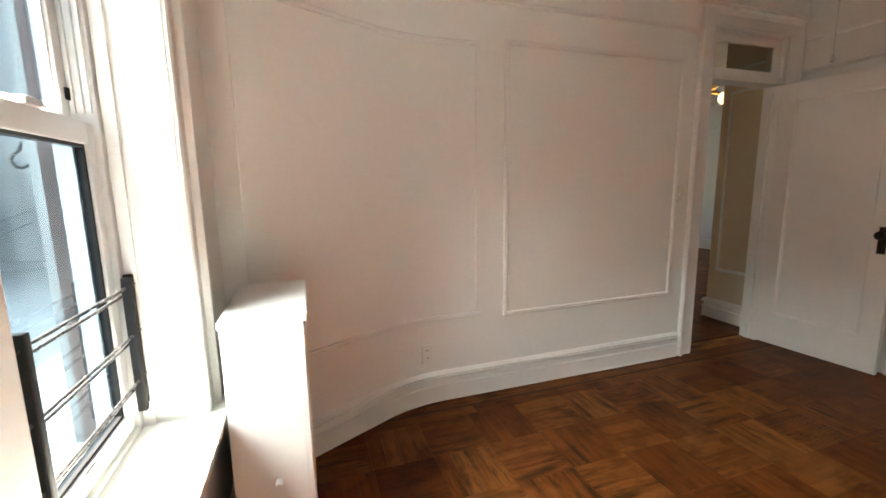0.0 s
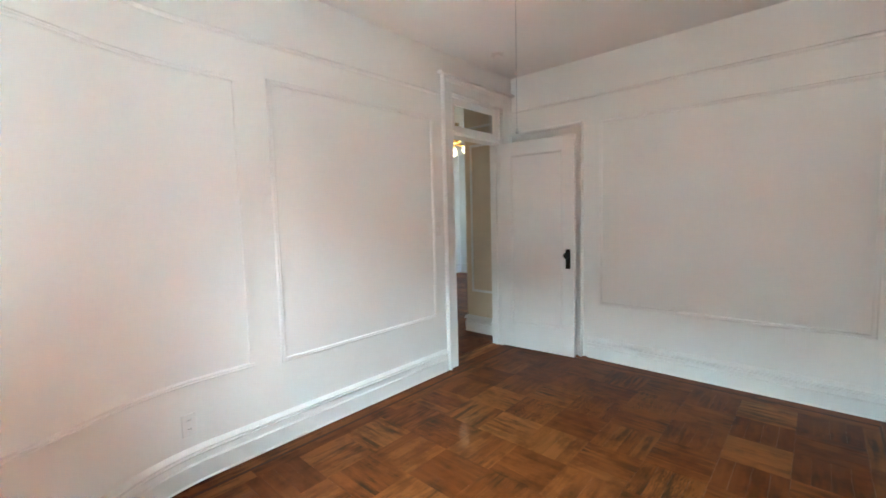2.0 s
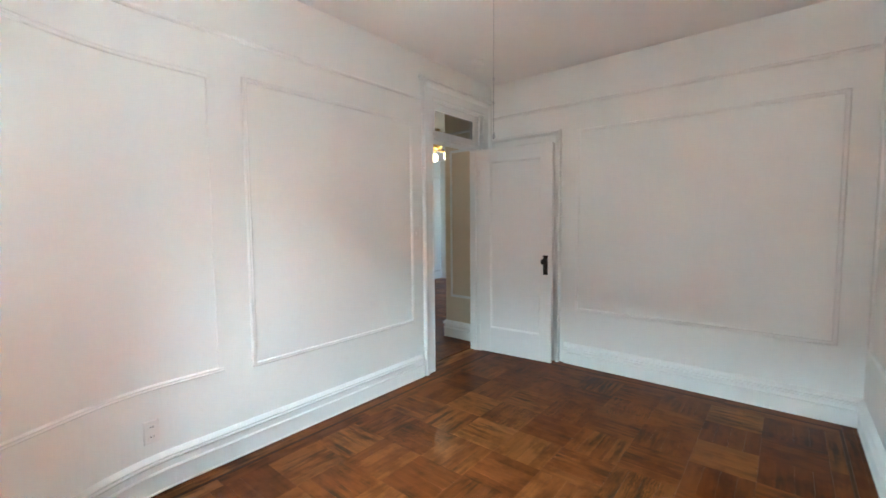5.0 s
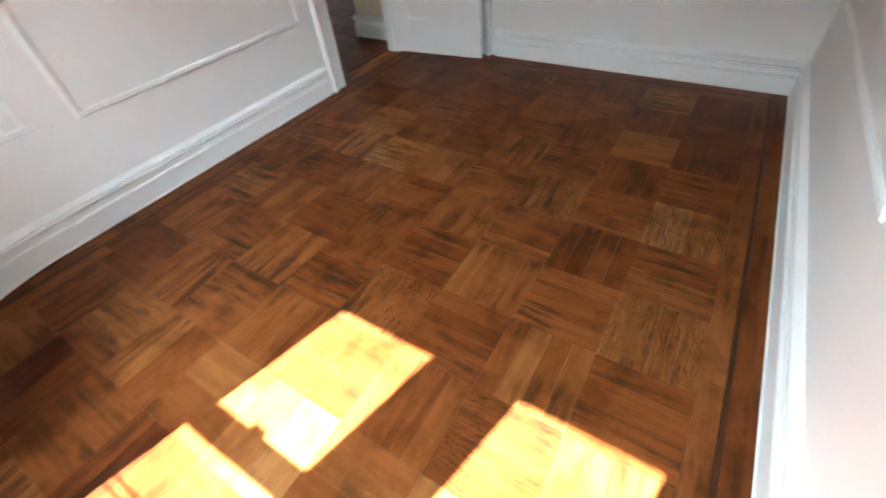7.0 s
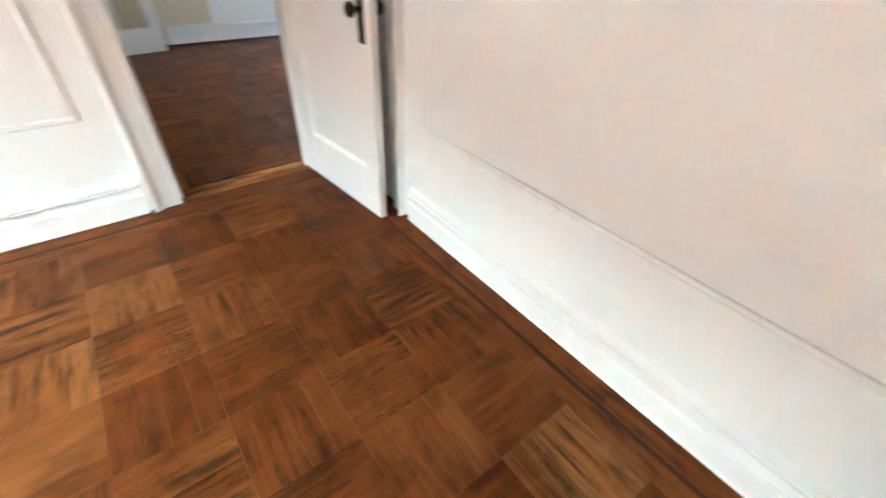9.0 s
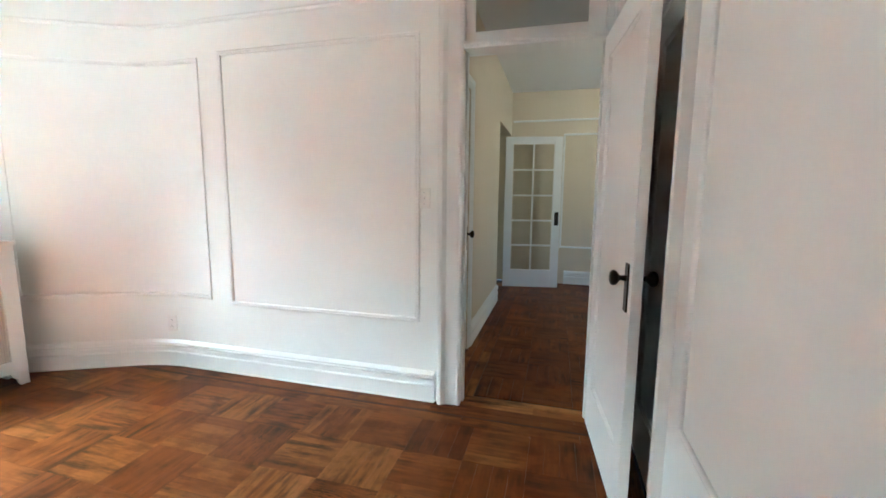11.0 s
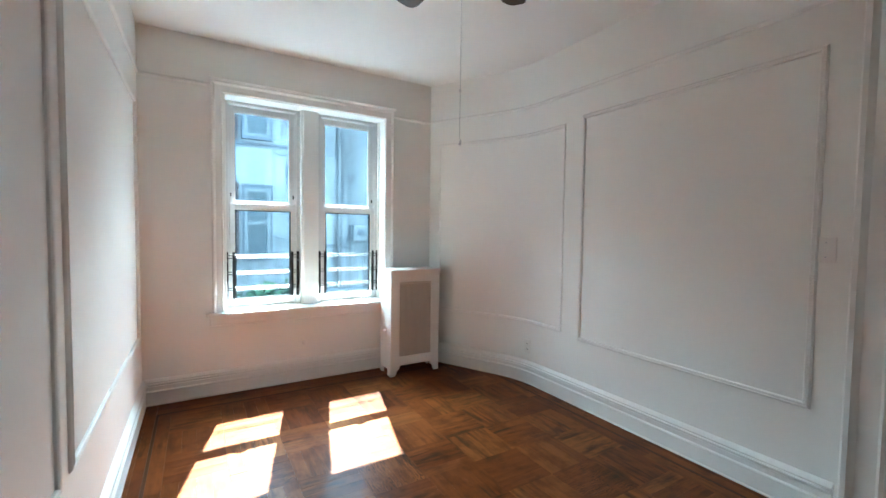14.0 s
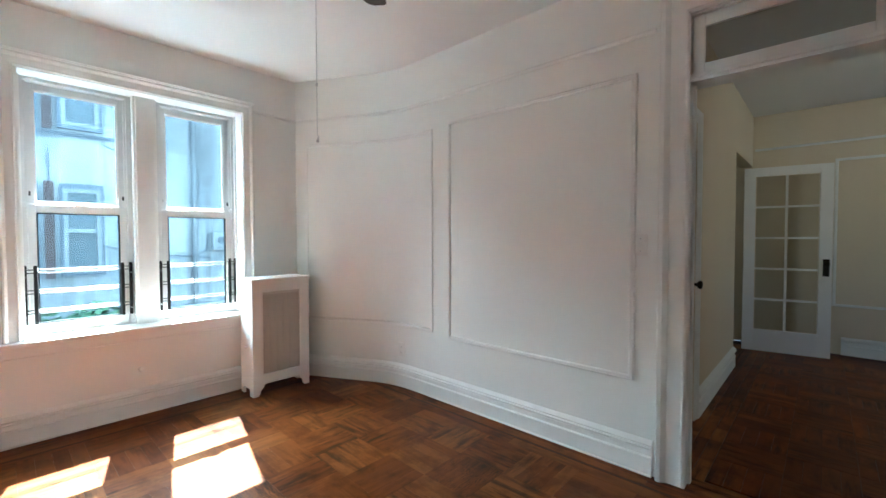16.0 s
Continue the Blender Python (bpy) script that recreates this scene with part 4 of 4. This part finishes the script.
def joined_slats(name, rows, material, parent, label):
    """Slats as one mesh: rows of (centre x, y, along x?, length, width)."""
    verts, faces, uvs = [], [], []
    for x, y, flat, ln, wd in rows:
        for z, e in ((-0.010, 0.0), (-0.0002, 0.0), (0.0, 0.0002)):
            for sx, sy in ((-1, -1), (1, -1), (1, 1), (-1, 1)):
                u, v = sx * (ln / 2 - e), sy * (wd / 2 - e)
                verts.append((x + u, y + v, z) if flat else (x - v, y + u, z))
                uvs.append((u, v))
        k = len(verts) - 12
        faces.append((k + 8, k + 9, k + 10, k + 11))
        for a in (0, 4):
            for i in range(4):
                j = (i + 1) % 4
                faces.append((k + a + i, k + a + j, k + a + 4 + j, k + a + 4 + i))
    me = bpy.data.meshes.new(name)
    me.from_pydata(verts, [], faces)
    lay = me.uv_layers.new(name="UVMap")
    for lp in me.loops:
        lay.data[lp.index].uv = uvs[lp.vertex_index]
    me.materials.append(material)
    ob = new(name, me)
    ob.parent = parent
    return tagged(ob, label, kind="stuff")


floor = structure("floor", boxes((-0.01, EAST + 0.01, -0.01, NORTH, -0.12, -0.006)), SUBFLOOR, "stained oak parquet floor of basket-weave squares, worn", "floor")
hall_floor = structure("floor_hall", boxes((1.9, EAST + 0.14, NORTH, HN, -0.12, -0.006), (EAST + 0.14, LE, 3.32, HN, -0.12, -0.006)), SUBFLOOR, "dark stained parquet floor of the hall", "floor")
rng = random.Random(11)
S, NSL, GAP = 0.30, 4, 0.0005
X0, Y0, COLS, ROWS = 3.865 - 12 * 0.30, 0.185, 12, 8
# tone of the squares, from dark (0) to pale (9), from the fourth column to the far wall; figured squares have black open grain
TONES = ["547585222", "465353828", "536574354", "353655454", "534473434", "463575544", "645367432", "356454153"]
FIGURED = {(7, 2), (9, 4), (10, 4), (10, 3), (7, 0), (5, 0), (4, 3), (6, 6), (3, 1), (8, 5)}
slat = slat_mesh(S - GAP, S / NSL - GAP, OAK)
loose, border = [], []
for i in range(COLS):
    for j in range(ROWS):
        flat = (i + j) % 2 == 1
        cx, cy = X0 + (i + 0.5) * S, Y0 + (j + 0.5) * S
        for k in range(NSL):
            o = (k + 0.5) * S / NSL - S / 2
            x, y = (cx, cy + o) if flat else (cx + o, cy)
            if i >= 3:
                ob = new("plank", slat)
                ob.parent = floor
                ob.color = (0.04 + 0.105 * int(TONES[j][i - 3]), rng.uniform(0.6, 1.0) if (i, j) in FIGURED else rng.uniform(0.0, 0.22), 0, 1)
                ob.matrix_world = pose(x, y, rng.uniform(-0.0003, 0.0003), rng.uniform(-0.05, 0.05), rng.uniform(-0.03, 0.03), 0 if flat else 90)
            else:
                loose.append((x, y, flat, S - GAP, S / NSL - GAP))
XE, YE = X0 + COLS * S, Y0 + ROWS * S
# borders: oak band, walnut line, oak boards against the walls
for y0, y1 in ((0.114, Y0), (YE, 2.667)):
    x = X0
    while x < XE - 0.01:
        ln = min(rng.uniform(0.5, 1.1), XE - x)
        border.append((x + ln / 2, (y0 + y1) / 2, True, ln - GAP, y1 - y0 - GAP))
        x += ln
for x0, x1 in ((0.229, X0), (XE, 3.936)):
    y = 0.114
    while y < 2.66:
        ln = min(rng.uniform(0.5, 1.1), 2.667 - y)
        border.append(((x0 + x1) / 2, y + ln / 2, False, ln - GAP, x1 - x0 - GAP))
        y += ln
for y0, y1 in ((-0.005, 0.045), (0.045, 0.097), (2.687, 2.745), (2.745, 2.805)):
    x = 0.0
    while x < EAST - 0.01:
        ln = min(rng.uniform(0.45, 1.3), EAST - x)
        border.append((x + ln / 2, (y0 + y1) / 2, True, ln - GAP, y1 - y0 - GAP))
        x += ln
for x0, x1 in ((0.0, 0.07), (0.07, 0.138), (0.138, 0.209), (3.956, 4.01), (4.01, 4.06)):
    y = 0.098
    while y < 2.68:
        ln = min(rng.uniform(0.45, 1.2), 2.686 - y)
        border.append(((x0 + x1) / 2, y + ln / 2, False, ln - GAP, x1 - x0 - GAP))
        y += ln
joined_slats("square_planks", loose, OAK_JOINED, floor, "stained oak slats near the window")
joined_slats("border_planks", border, OAK_BORDER, floor, "stained oak border boards")
part("inlay_strip", boxes((3.555, 3.855, 1.597, 1.619, -0.004, 0.0012)), WALNUT, floor, "short dark walnut strip let into the parquet")
part("walnut_line", boxes((0.210, 3.955, 0.098, 0.113, -0.010, 0.0), (0.210, 3.955, 2.668, 2.686, -0.010, 0.0), (0.210, 0.228, 0.113, 2.668, -0.010, 0.0), (3.937, 3.955, 0.113, 2.668, -0.010, 0.0)), WALNUT, floor, "dark walnut inlay line")
# threshold and hall
rows = [((DOOR_L + DOOR_R) / 2, NORTH + 0.035 + 0.065 * k, True, DOOR_R - DOOR_L, 0.062) for k in range(2)]
for k in range(3):
    y = 2.93
    while y < HN - 0.05:
        ln = min(rng.uniform(0.4, 0.9), HN - y)
        rows.append((HW + 0.035 + 0.07 * k, y + ln / 2, False, ln - 0.002, 0.066))
        y += ln
hall_slat = slat_mesh(S - 0.002, S / 4 - 0.002, OAK_HALL_PIECE)
x = HW + 0.212
while x < LE - 0.3:
    y = 2.95
    while y < HN - 0.3:
        for k in range(4):
            o = (k + 0.5) * S / 4 - S / 2
            f = (round((x - HW) / S) + round((y - 2.95) / S)) % 2 == 0
            if x > EAST - 0.2 and y < 3.2:
                continue
            px, py = x + S / 2 + (0 if f else o), y + S / 2 + (o if f else 0)
            if x < 4.3:
                ob = new("plank", hall_slat)
                ob.parent = hall_floor
                ob.color = (rng.uniform(0.25, 0.6), rng.uniform(0.0, 0.2), 0, 1)
                ob.matrix_world = pose(px, py, 0, 0, 0, 0 if f else 90)
            else:
                rows.append((px, py, f, S - 0.002, S / 4 - 0.002))
        y += S
    x += S
rows += [(1.9 + 0.54, 5.4 + 0.035 + 0.07 * k, True, 1.06, 0.068) for k in range(15)]
rows += [((HW + LE) / 2, HN - 0.035 - 0.07 * k, True, LE - HW, 0.066) for k in range(3)]
joined_slats("hall_planks", rows, OAK_HALL, hall_floor, "dark stained oak hall parquet")
